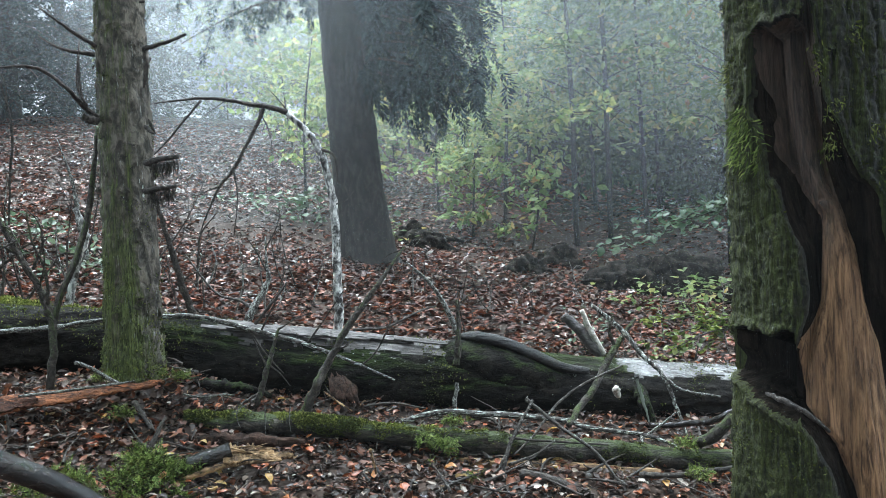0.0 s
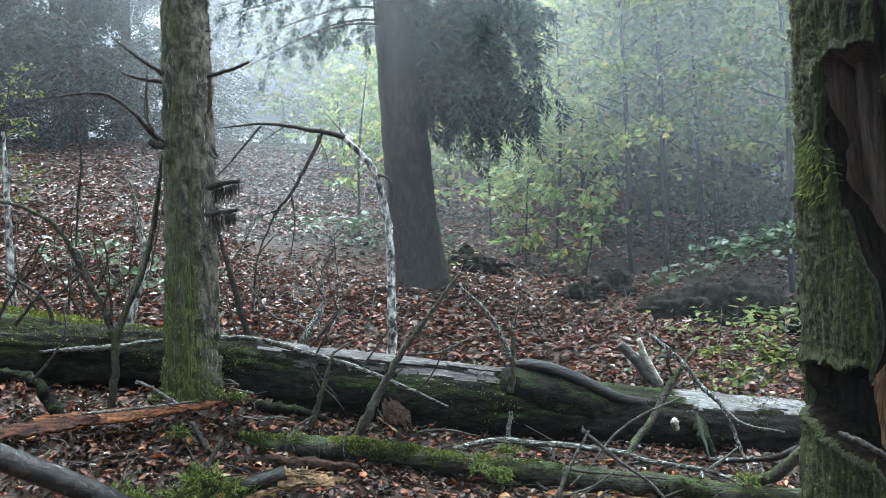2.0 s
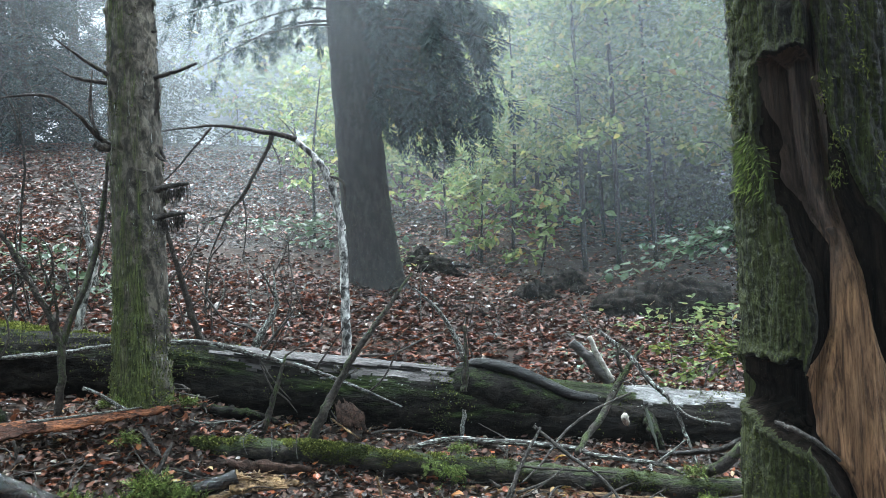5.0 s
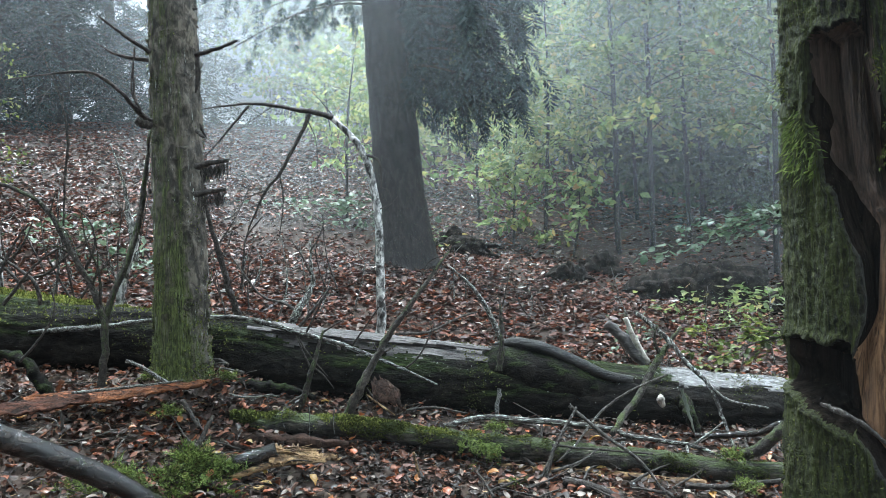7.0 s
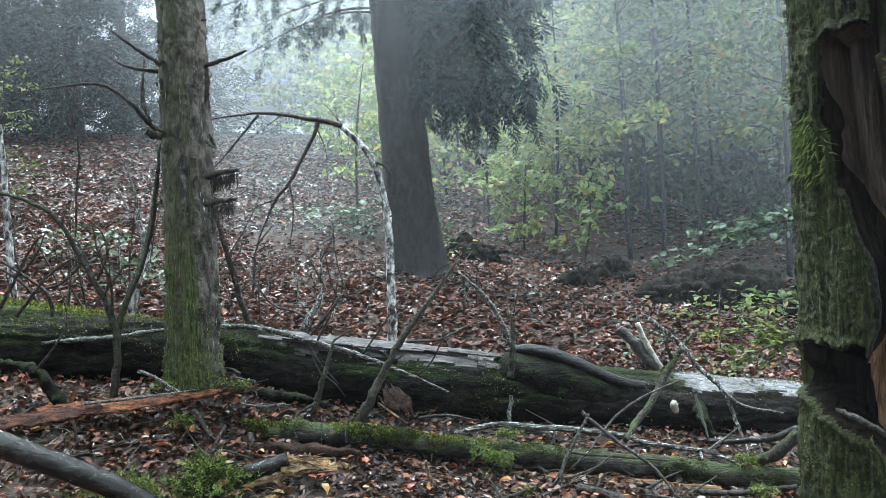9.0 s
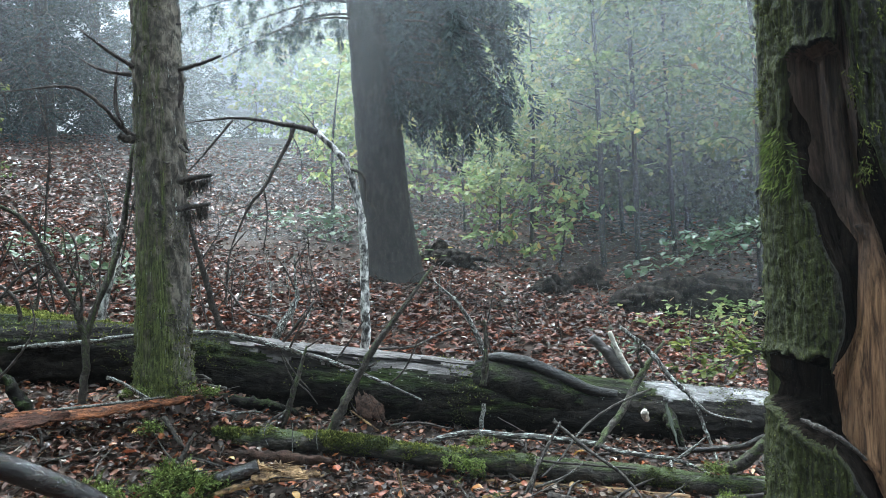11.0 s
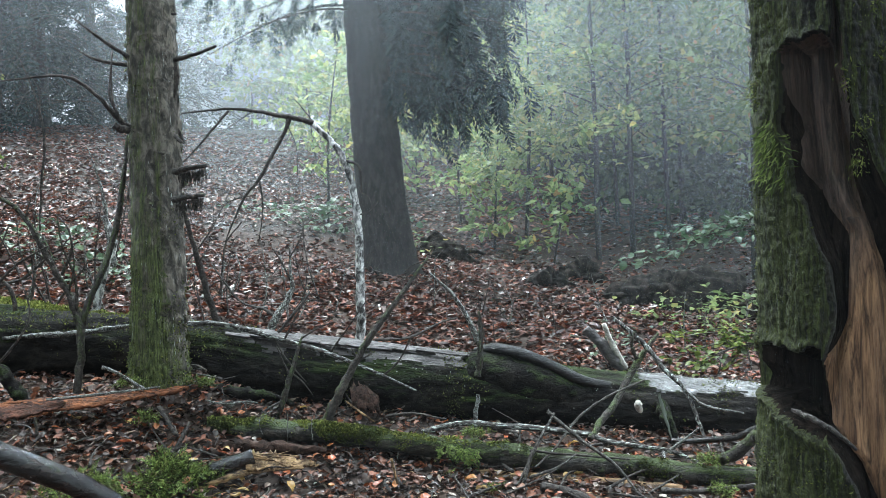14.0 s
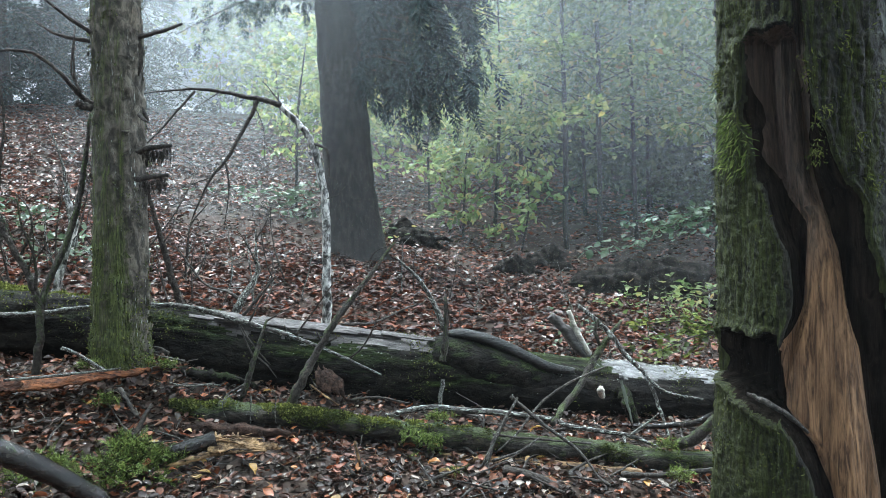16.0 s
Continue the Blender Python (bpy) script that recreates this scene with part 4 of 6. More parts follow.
part("fringe_moss", blades(C, D, unit(len(C)), 0.015 * rng.uniform(0.4, 1.4, len(C)), 0.004), MOSS_DARK, shell_part, "hanging green moss")["kind"] = "stuff"
C, N = surface(shell, 22000, lambda c, m: (RB[2] - 0.1 < c[2] < RB[2] + 0.5) * (m[1] < 0.3) * max(0.0, min(0.8, 2.5 * (noise.noise(Vector(c) * 9) + 0.6 * noise.noise(Vector(c) * 25) - 0.05 - 0.3 * m[0]))))
moss_tufts(C, N, 0.011, 0.005, shell_part, "moss", MOSS)
# a beard of longer moss and a root-like rib across the hollow
C, N = surface(shell, 110000, lambda c, m: 1.0 if np.linalg.norm((c - np.array((0.923, 2.369, 1.638))) * np.array([1.2, 0.8, 0.8])) < 0.085 + 0.03 * noise.noise(Vector(c) * 30) else 0.0)
D = N * 0.6 + np.array([0, 0, -0.6]) + 0.4 * unit(len(C))
part("moss_beard", blades(C, D, unit(len(C)), rng.uniform(0.015, 0.045, len(C)), 0.004), FEATHER, shell_part, "long yellow-green moss")
for at in ((1.076, 2.219, 1.825), (1.110, 2.201, 1.694), (1.142, 2.216, 2.016), (1.088, 2.200, 1.587), (1.283, 2.233, 1.792), (0.918, 2.496, 1.841), (1.169, 2.208, 1.890), (1.203, 2.194, 1.629), (1.238, 2.194, 1.498)):
    n = 90
    C = np.array(at) + rng.normal(0, 1, (n, 3)) * np.array([0.014, 0.012, 0.022])
    out = np.array(at) - (RT + (RB - RT) * (RT[2] - at[2]) / (RT[2] - RB[2]))
    D = out / np.linalg.norm(out) * 0.5 + np.array([0, 0, -0.6]) + 0.6 * unit(n)
    tagged(part("moss_tuft", blades(C, D, unit(n), rng.uniform(0.008, 0.028, n), 0.004), MOSS, shell_part, "loose tuft of green moss"), kind="stuff")
part("root_rib", tube([(0.855, 2.124, 0.916), (0.887, 2.092, 0.904), (0.944, 2.078, 0.869), (1.007, 2.083, 0.813)], (0.004, 0.008, 0.007, 0.004), 10, 8, 0.35), BARK_GREY, old)
part("branch_stub", tube([(1.450, 2.424, 1.497), (1.457, 2.374, 1.503), (1.476, 2.323, 1.515), (1.568, 2.271, 1.544)], (0.008, 0.004), 6, 4, 0.2), BARK_TWIG, old)

def torn_slab(A0, A1, B0, B1, n, thick, ragged, seed, pinch_at=0.75, relief=0.012, arch=0.02):
    """A torn slab between two edges (A: far edge, B: near edge): fibrous top, ragged sides, real thickness."""
    A0, A1, B0, B1 = (np.array(p) for p in (A0, A1, B0, B1))
    across = 13
    top_face, under = [], []
    for i in range(n):
        u = i / (n - 1)
        for j in range(across):
            v = j / (across - 1)
            p = (A0 * (1 - u) + A1 * u) * (1 - v) + (B0 * (1 - u) + B1 * u) * v
            mid = (A0 * (1 - u) + A1 * u + B0 * (1 - u) + B1 * u) / 2
            pinch = 1 - 0.85 * max(0, u - pinch_at) / (1 - pinch_at)
            side = 1 if v > 0.5 else 2
            wide = 0.9 + ragged * noise.noise(Vector((u * 7, side, seed))) + ragged * 0.7 * noise.noise(Vector((u * 30, side, seed)))
            p = mid + (p - mid) * pinch * wide
            fibre = noise.noise(Vector((u * 5, v * 11, seed))) + 0.8 * noise.noise(Vector((u * 16, v * 26, seed)))
            p = p + np.array([0, 0, arch * math.sin(v * math.pi) + relief * fibre + 0.5 * relief * noise.noise(Vector((u * 60, v * 16, seed)))])
            top_face.append(p)
            under.append(p + np.array([0, 0.004, -thick * (0.6 + 0.6 * abs(noise.noise(Vector((u * 20, v * 4, seed + 2)))))]))
    k = len(top_face)
    F = [(i * across + j, i * across + j + 1, (i + 1) * across + j + 1, (i + 1) * across + j) for i in range(n - 1) for j in range(across - 1)]
    e = across - 1
    rim = [(i * across + e, (i + 1) * across + e, (i + 1) * across + e + k, i * across + e + k) for i in range(n - 1)] + [(i * across, i * across + k, (i + 1) * across + k, (i + 1) * across) for i in range(n - 1)]
    rim += [(j, j + k, j + 1 + k, j + 1) for j in range(e)] + [((n - 1) * across + j, (n - 1) * across + j + 1, (n - 1) * across + j + 1 + k, (n - 1) * across + j + k) for j in range(e)]
    return np.array(top_face + under), [f[::-1] for f in F] + [tuple(q + k for q in f) for f in F] + rim


# ---- the great fallen log ----
axis = [(-4.239, 4.229, 1.078), (-2.789, 4.167, 0.936), (-2.009, 4.215, 0.845), (-1.462, 4.198, 0.787), (-0.905, 4.211, 0.687), (-0.354, 4.244, 0.596), (0.198, 4.277, 0.526), (0.783, 4.332, 0.420), (1.573, 4.430, 0.329), (2.885, 4.610, 0.146)]
log = thing("fallen_log", axis[4], "huge dark fallen log with wet bark and moss", "log")
vf = furrowed(axis, (0.225, 0.22, 0.21, 0.205, 0.20, 0.215, 0.205, 0.19, 0.18, 0.17), 90, 60)
bark, bare, wet = [], [], []
for f in vf[1]:
    c = vf[0][f[0]]
    high = math.sin(2 * math.pi * (f[0] % 90) / 90)
    ragged = noise.noise(Vector((c[0] * 3, c[1] * 14, c[2] * 14))) * 0.22 + noise.noise(Vector((c[0] * 11, c[1] * 40, c[2] * 40))) * 0.14
    if len(f) == 4 and high + ragged > 0.66 + 2.0 * max(0.0, abs(c[0] + 0.55) - 0.55):
        bare.append(f)
    elif len(f) == 4 and high + ragged > 0.72 + 3.0 * max(0.0, 1.0 - c[0]):
        wet.append(f)
    else:
        bark.append(f)


def piece(F):
    used = sorted({i for f in F for i in f})
    where = {j: i for i, j in enumerate(used)}
    return vf[0][used], [tuple(where[i] for i in f) for f in F]


stem = part("stem", piece(bark), BARK_LOG, log)
part("bare_top", piece(bare), WOOD_GREY, log, "weathered grey wood where bark is gone")
part("wet_top", piece(wet), WOOD_WET, log, "wet glossy wood with the sky's sheen in its pale colour")
C, N = surface(vf, 60000, lambda c, m: (m[2] > (0.15 if c[0] > -1.6 else 0.6)) * (1.0 if c[0] < -1.6 else 0.4) * (noise.noise(Vector(c) * 5) > (-0.4 if c[0] < -1.6 else 0.3)))
moss_tufts(C, N, 0.018, 0.007, stem)
C, N = surface(vf, 150000, lambda c, m: (m[1] < -0.2) * max(0.0, min(0.6, 2 * (noise.noise(Vector(c) * 4.0) + 0.35 * noise.noise(Vector(c) * 14) - (0.12 if -0.15 < c[0] < 0.75 else 0.38) + 0.25 * m[2]))) * (m[2] > -0.5))
moss_tufts(C, N, 0.010, 0.007, stem, "moss", MOSS_DARK)
# weathered wood splitting off the top in thin layers
for k in range(9):
    f = k / 8
    a = np.array((-1.277, 4.133, 0.919)) * (1 - f) + np.array((-0.159, 4.200, 0.762)) * f + np.array([rng.uniform(-0.05, 0.05), rng.uniform(-0.09, 0.02), 0.0])
    a[2] += 0.012 + rng.uniform(0.0, 0.01)
    l, w = rng.uniform(0.2, 0.45), rng.uniform(0.012, 0.035)
    t = (np.array(axis[5]) - np.array(axis[3])) / np.linalg.norm(np.array(axis[5]) - np.array(axis[3]))
    part("wood_layer", torn_slab(a - t * l / 2 + np.array([0, w, 0.004]), a + t * l / 2 + np.array([0, w, 0.004]), a - t * l / 2 - np.array([0, w, 0.006]), a + t * l / 2 - np.array([0, w, 0.006]), 40, 0.010, 0.5, 40 + k, 0.6, 0.004, 0.004), WOOD_GREY, log, "thin grey layer of split wood")
# the mossy broken-out back of the log, with its pale torn edge
pad = tube([(-3.843, 4.257, 1.203), (-3.042, 4.266, 1.113), (-2.646, 4.270, 1.063), (-2.255, 4.273, 1.006), (-1.914, 4.274, 0.959)], (0.11, 0.105, 0.09, 0.085, 0.06), 24, 16, 0.35, 0.0, 7.0)
cushion = part("moss_pad", pad, BARK_PAD, log, "thick cushion of moss")
C, N = surface(pad, 26000, lambda c, m: 1.0 if m[2] > -0.2 and noise.noise(Vector(c) * 7) > -0.35 else 0.0)
moss_tufts(C, N, 0.022, 0.008, cushion)
moss_tufts(C[::2] + N[::2] * 0.006, N[::2], 0.018, 0.007, cushion, "moss", BEARD)
part("torn_edge", tube([(-2.431, 3.980, 0.964), (-2.202, 3.985, 0.974), (-1.993, 3.999, 0.981), (-1.788, 4.022, 1.002)], (0.008, 0.014, 0.014, 0.01), 8, 8, 0.35), BARK_LICHEN, log)
part("bulge", tube([(-0.106, 4.281, 0.628), (0.018, 4.219, 0.654), (0.168, 4.198, 0.639), (0.345, 4.188, 0.579), (0.525, 4.218, 0.511), (0.745, 4.281, 0.470), (0.939, 4.343, 0.437)], (0.07, 0.12, 0.13, 0.12, 0.10, 0.085, 0.05), 40, 14, 0.12, 0.0, 5.0), BARK_LOG, log, "swollen mossy bark under the ridge")
C, N = surface(vf, 14000, lambda c, m: (m[1] < -0.1) * (m[2] > 0.15) * (c[0] > -0.75) * (noise.noise(Vector(c) * 11) + 0.5 * noise.noise(Vector(c) * 30) > 0.12) * 0.8)
tagged(part("lichen", blades(C + N * 0.002, np.cross(N, unit(len(C))) + 0.15 * N, N, rng.uniform(0.004, 0.010, len(C)), 0.007, 0.1), LICHEN, stem, "pale lichen crust"), kind="stuff")
part("lip", tube([(0.018, 4.232, 0.774), (0.129, 4.179, 0.787), (0.276, 4.158, 0.754), (0.435, 4.156, 0.681), (0.597, 4.174, 0.599), (0.769, 4.234, 0.553), (0.966, 4.316, 0.516)], (0.016, 0.032, 0.034, 0.032, 0.028, 0.022, 0.01), 20, 12, 0.045), BARK_RIDGE, log, "smooth dark callus ridge")
part("knot", tube([(0.864, 4.068, 0.454), (0.853, 4.036, 0.491), (0.849, 4.024, 0.514)], (0.014, 0.022, 0.013), 8, 3, 0.2), WOOD_PALE, log, "pale knot")
part("broken_limb", tube([(1.013, 4.247, 0.455), (1.003, 4.146, 0.436), (1.008, 4.045, 0.376), (1.040, 3.994, 0.258)], (0.028, 0.034, 0.03, 0.02), 14, 8, 0.4), BARK_LOG, log)
part("torn_strip", torn_slab((0.961, 4.076, 0.531), (1.002, 3.972, 0.294), (0.976, 4.067, 0.538), (1.017, 3.973, 0.302), 30, 0.006, 0.6, 21, 0.5, 0.004, 0.006), LICHEN, log, "pale torn bark strip")

# bark plate hanging off the log
o = thing("bark_plate", (-0.551, 3.930, 0.578), "curled brown plate of loose bark against the log", "bark")
part("plate", torn_slab((-0.640, 3.997, 0.663), (-0.535, 4.003, 0.658), (-0.617, 3.916, 0.558), (-0.436, 3.896, 0.515), 30, 0.007, 0.5, 11, 0.8, 0.006, 0.02), WOOD_PLATE, o)
part("plate", torn_slab((-0.651, 3.924, 0.592), (-0.498, 3.852, 0.500), (-0.644, 3.915, 0.582), (-0.497, 3.842, 0.491), 24, 0.006, 0.4, 12, 0.6, 0.003, 0.004), WOOD_TAN, o, "pale torn rim")

# ---- thinner logs and sticks on the ground ----
o, vf = lying("mossy_branch", "long thin rotting branch padded with green moss", "branch", [(-1.239, 3.526, 0.572), (-0.992, 3.541, 0.554), (-0.677, 3.540, 0.522), (-0.264, 3.545, 0.464), (0.144, 3.539, 0.400)], (0.042, 0.046, 0.042, 0.048, 0.052), BARK_MOSS, 28, 0.42)
bare_vf = tube([(0.106, 3.537, 0.407), (0.345, 3.531, 0.374), (0.567, 3.515, 0.346), (0.888, 3.514, 0.313), (1.275, 3.508, 0.260)], (0.05, 0.05, 0.05, 0.046, 0.048), 24, 14, 0.24)
bare_part = part("bare_end", bare_vf, BARK_MOSS, o, "bare wet grey stretch")
C = np.array((-0.172, 3.521, 0.475)) + (np.array((0.004, 3.501, 0.436)) - np.array((-0.172, 3.521, 0.475))) * rng.uniform(0, 1, (150, 1)) + rng.normal(0, 0.016, (150, 3)) + np.array([0, -0.03, -0.01])
tagged(part("hanging_moss", fronds(C, np.array([0, -0.5, -0.7]) + 0.8 * unit(150), rng.uniform(0.025, 0.055, 150), 6, 0.42, 0.24), FEATHER, o, "hanging green moss"), kind="stuff")
C, N = surface(vf, 60000, lambda c, m: (m[2] > -0.5) * max(0.0, min(0.8, 2.0 * (noise.noise(Vector(c) * 5) + 0.8 * noise.noise(Vector(c) * 17) + 0.45 * m[2] - 0.22))))
moss_tufts(C, N, 0.011, 0.006, o.children[0], "moss", MOSS_DARK)
C, N = surface(vf, 30000, lambda c, m: max(0.0, min(0.8, 2.0 * (noise.noise(Vector(c) * 6 + Vector((3, 0, 0))) + 0.8 * noise.noise(Vector(c) * 21) + 0.8 * m[2] - 0.40))))
moss_tufts(C, N, 0.015, 0.005, o.children[0])
moss_tufts(C[::3] + N[::3] * 0.004, N[::3], 0.014, 0.005, o.children[0], "moss", BEARD)
C, N = surface(bare_vf, 30000, lambda c, m: (m[2] > -0.6) * max(0.0, min(0.7, 2.0 * (noise.noise(Vector(c) * 4) + 0.8 * noise.noise(Vector(c) * 15) - 0.05 - 0.3 * m[2]))))
moss_tufts(C, N, 0.010, 0.006, bare_part, "moss", MOSS_DARK)
lying("split_branch", "pale split branch lying under the mossy one", "branch", [(-0.001, 3.478, 0.336), (0.236, 3.473, 0.315), (0.530, 3.461, 0.284), (0.905, 3.454, 0.249)], (0.02, 0.026, 0.026, 0.018), WOOD_TAN, 10, 0.2)
lying("rotten_wood", "dark rotten piece of wood under the log", "wood", [(-1.339, 3.853, 0.698), (-1.175, 3.833, 0.675), (-1.030, 3.821, 0.649), (-0.892, 3.829, 0.600)], (0.015, 0.03, 0.024, 0.010), BARK_LOG, 18, 0.6)
lying("rotten_wood", "brown rotten wood lump under the mossy branch", "wood", [(-1.165, 3.409, 0.529), (-1.034, 3.397, 0.515), (-0.835, 3.409, 0.492), (-0.663, 3.440, 0.477)], (0.02, 0.034, 0.028, 0.010), WOOD_PLATE, 20, 0.5)
lying("smooth_branch", "thick smooth bare grey-brown branch close to the path", "branch", [(-1.881, 2.421, 0.915), (-1.696, 2.480, 0.818), (-1.540, 2.538, 0.738), (-1.379, 2.596, 0.631), (-1.250, 2.652, 0.524), (-1.120, 2.708, 0.400)], (0.04, 0.042, 0.042, 0.04, 0.035, 0.022), BARK_SMOOTH, 16, 0.06)
o, _ = lying("broken_branch", "broken dark branch with splintered tan heartwood", "branch", [(-1.150, 3.058, 0.471), (-1.034, 3.066, 0.522), (-0.906, 3.096, 0.561)], (0.03, 0.031, 0.032), BARK_SMOOTH, 14, 0.1)
part("splintered_end", torn_slab((-0.929, 3.114, 0.573), (-0.658, 3.211, 0.519), (-0.922, 3.053, 0.520), (-0.678, 3.138, 0.476), 90, 0.014, 0.55, 5, 0.35, 0.013, 0.003), WOOD_TAN, o, "splintered tan heartwood")
for k in range(8):
    f, g = rng.uniform(0, 1), rng.uniform(-0.25, 1.1)
    p = np.array((-0.921, 3.110, 0.572)) * (1 - f) + np.array((-0.915, 3.054, 0.522)) * f
    q = np.array((-0.685, 3.199, 0.547)) * (1 - g) + np.array((-0.690, 3.127, 0.475)) * g
    q = p + (q - p) * rng.uniform(0.35, 1.12)
    part("splinter", tube([p, (p + q) / 2 + rng.normal(0, 0.006, 3), q], (rng.uniform(0.003, 0.006), 0.001), 5, 6, 0.5), WOOD_TAN, o)
part("splinter", tube([(-1.112, 3.010, 0.454), (-0.981, 3.039, 0.494), (-0.879, 3.086, 0.499), (-0.705, 3.137, 0.491)], (0.010, 0.013, 0.011, 0.003), 7, 6, 0.5), WOOD_TAN, o, "splintered tan heartwood")

# orange-brown slab of bark leaning on the spruce
o = thing("bark_slab", (-1.761, 3.376, 0.725), "long orange-brown torn slab of bark", "bark")
part("slab", torn_slab((-2.436, 3.083, 0.755), (-1.790, 3.385, 0.757), (-2.373, 2.996, 0.703), (-1.789, 3.304, 0.722), 110, 0.010, 0.35, 3, 0.97, 0.012, 0.006), BARK_SLAB_DARK, o, "dark damp inner bark")
part("slab", torn_slab((-1.945, 3.335, 0.749), (-1.302, 3.586, 0.767), (-1.935, 3.244, 0.713), (-1.335, 3.524, 0.740), 110, 0.010, 0.45, 4, 0.7, 0.012, 0.006), BARK_SLAB, o)
part("slab", torn_slab((-2.113, 3.354, 0.756), (-1.486, 3.534, 0.764), (-2.066, 3.316, 0.737), (-1.497, 3.493, 0.742), 60, 0.006, 0.55, 8, 0.75, 0.010, 0.004), BARK_SLAB, o)
lying("twig", "thin grey twig resting on the bark slab", "twig", [(-1.859, 3.320, 0.769), (-1.658, 3.383, 0.772), (-1.430, 3.498, 0.775)], (0.007, 0.007, 0.004), BARK_LICHEN, 6)
lying("twig", "short grey broken twig beside the spruce", "twig", [(-1.664, 3.436, 0.885), (-1.599, 3.439, 0.856), (-1.501, 3.494, 0.766)], (0.009, 0.008, 0.009), BARK_LICHEN, 7)

# a cushion of moss
def feather(o, C, N, length):
    """Feathery moss: small fern-like fronds that lie over one another, on a dark mat of short tufts."""
    keep = np.array([noise.noise(Vector(c) * 14) for c in C]) > -0.06
    C, N = C[keep], N[keep]
    n = len(C)
    D = N * 0.55 + unit(n) * 0.8 + np.array([0, -0.15, 0.0])
    tagged(part("moss_leaves", fronds(C, D, length * rng.uniform(0.6, 1.3, n), 7, 0.42, 0.24), FEATHER, o), "yellow-green feathery moss", kind="stuff")
    k = rng.integers(0, n, n * 6)
    moss_tufts(C[k] - N[k] * length * 0.35 + rng.normal(0, length * 0.3, (len(k), 3)), N[k], length * 0.5, length * 0.16, o, "moss_mat", MOSS_DARK)


o = thing("moss_mound", (-1.313, 2.898, 0.525), "loose green cushion of leafy moss on the ground", "moss")
cs = []
for q, r in (((-1.474, 2.889, 0.555), 0.09), ((-1.342, 2.917, 0.537), 0.11), ((-1.234, 2.954, 0.544), 0.09), ((-1.138, 2.958, 0.477), 0.08), ((-1.295, 2.848, 0.472), 0.12), ((-1.534, 2.784, 0.517), 0.1), ((-1.212, 3.006, 0.587), 0.05), ((-1.632, 2.778, 0.516), 0.09), ((-1.111, 3.031, 0.524), 0.06)):
    d = unit(190)
    d[:, 2] = np.abs(d[:, 2])
    cs.append((np.array(q) - np.array([0, 0, r * 0.55]) + d * r * 1.1 * rng.uniform(0.6, 1.15, (190, 1)) * np.array([1.5, 1.2, 0.6]), d))
C, N = np.concatenate([c for c, _ in cs]), np.concatenate([d for _, d in cs])
feather(o, C, N, 0.048)


def moss_clump(at, r, flat, n):
    """A small loose cushion of moss."""
    o = thing("moss_clump", at, "small green moss cushion on dead wood and soil", "moss", "small moss cushions")
    d = unit(n)
    d[:, 2] = np.abs(d[:, 2])
    C = np.array(at) + d * r * rng.uniform(0.4, 1.05, (n, 1)) * np.array([1.4, 1.0, flat])
    feather(o, C, d, 0.028)


for at, r, flat in (((-1.270, 3.549, 0.774), 0.055, 0.4), ((-1.467, 3.393, 0.651), 0.06, 0.6), ((-0.149, 3.390, 0.379), 0.04, 0.6), ((1.056, 3.496, 0.356), 0.06, 0.5), ((0.097, 3.185, 0.366), 0.04, 0.5), ((0.009, 3.543, 0.502), 0.05, 0.6), ((-1.353, 3.603, 0.777), 0.045, 0.4), ((-1.590, 3.568, 0.783), 0.05, 0.4), ((1.039, 3.243, 0.300), 0.06, 0.5)):
    moss_clump(at, r, flat, 110)

# ---- upright sticks and shrubs round the log ----
lying("lichen_branch", "long lichen-whitened branch lying across the log", "branch", [(-1.469, 4.003, 1.008), (-1.263, 3.995, 0.988), (-1.024, 3.979, 0.921), (-0.732, 3.965, 0.825), (-0.559, 3.954, 0.756), (-0.288, 3.918, 0.631)], (0.014, 0.014, 0.015, 0.013, 0.009, 0.005), BARK_LICHEN, 8, 0.25,
      [([(-0.964, 3.972, 0.898), (-0.902, 3.958, 1.008), (-0.828, 3.946, 1.128)], (0.006, 0.003)), ([(-0.732, 3.965, 0.825), (-0.642, 3.953, 0.939), (-0.525, 3.944, 1.094)], (0.006, 0.003)), ([(-0.444, 3.941, 0.716), (-0.367, 3.927, 0.787), (-0.287, 3.926, 0.942)], (0.006, 0.004)), ([(-0.586, 3.953, 0.778), (-0.511, 3.949, 0.824)], (0.006, 0.003)), ([(-1.010, 3.979, 0.908), (-0.945, 3.931, 0.811), (-0.844, 3.905, 0.696)], (0.005, 0.003))], twig_mat=BARK_TWIG)
lying("leaning_stick", "dark mossy stick leaning up over the log", "stick", [(-0.734, 3.736, 0.494), (-0.645, 3.766, 0.674), (-0.534, 3.808, 0.870), (-0.354, 3.875, 1.107), (-0.203, 3.940, 1.300)], (0.026, 0.022, 0.017, 0.013, 0.005), BARK_STICK, 9, 0.2,
      [([(-0.617, 3.779, 0.726), (-0.564, 3.795, 0.804), (-0.494, 3.810, 0.841)], (0.007, 0.003)), ([(-0.564, 3.795, 0.818), (-0.585, 3.775, 0.878)], (0.006, 0.002)), ([(-0.248, 3.925, 1.240), (-0.313, 3.901, 1.216), (-0.343, 3.877, 1.162)], (0.004, 0.002)), ([(-0.212, 3.939, 1.289), (-0.301, 3.953, 1.255), (-0.348, 3.958, 1.185)], (0.004, 0.002))], twig_mat=BARK_TWIG)
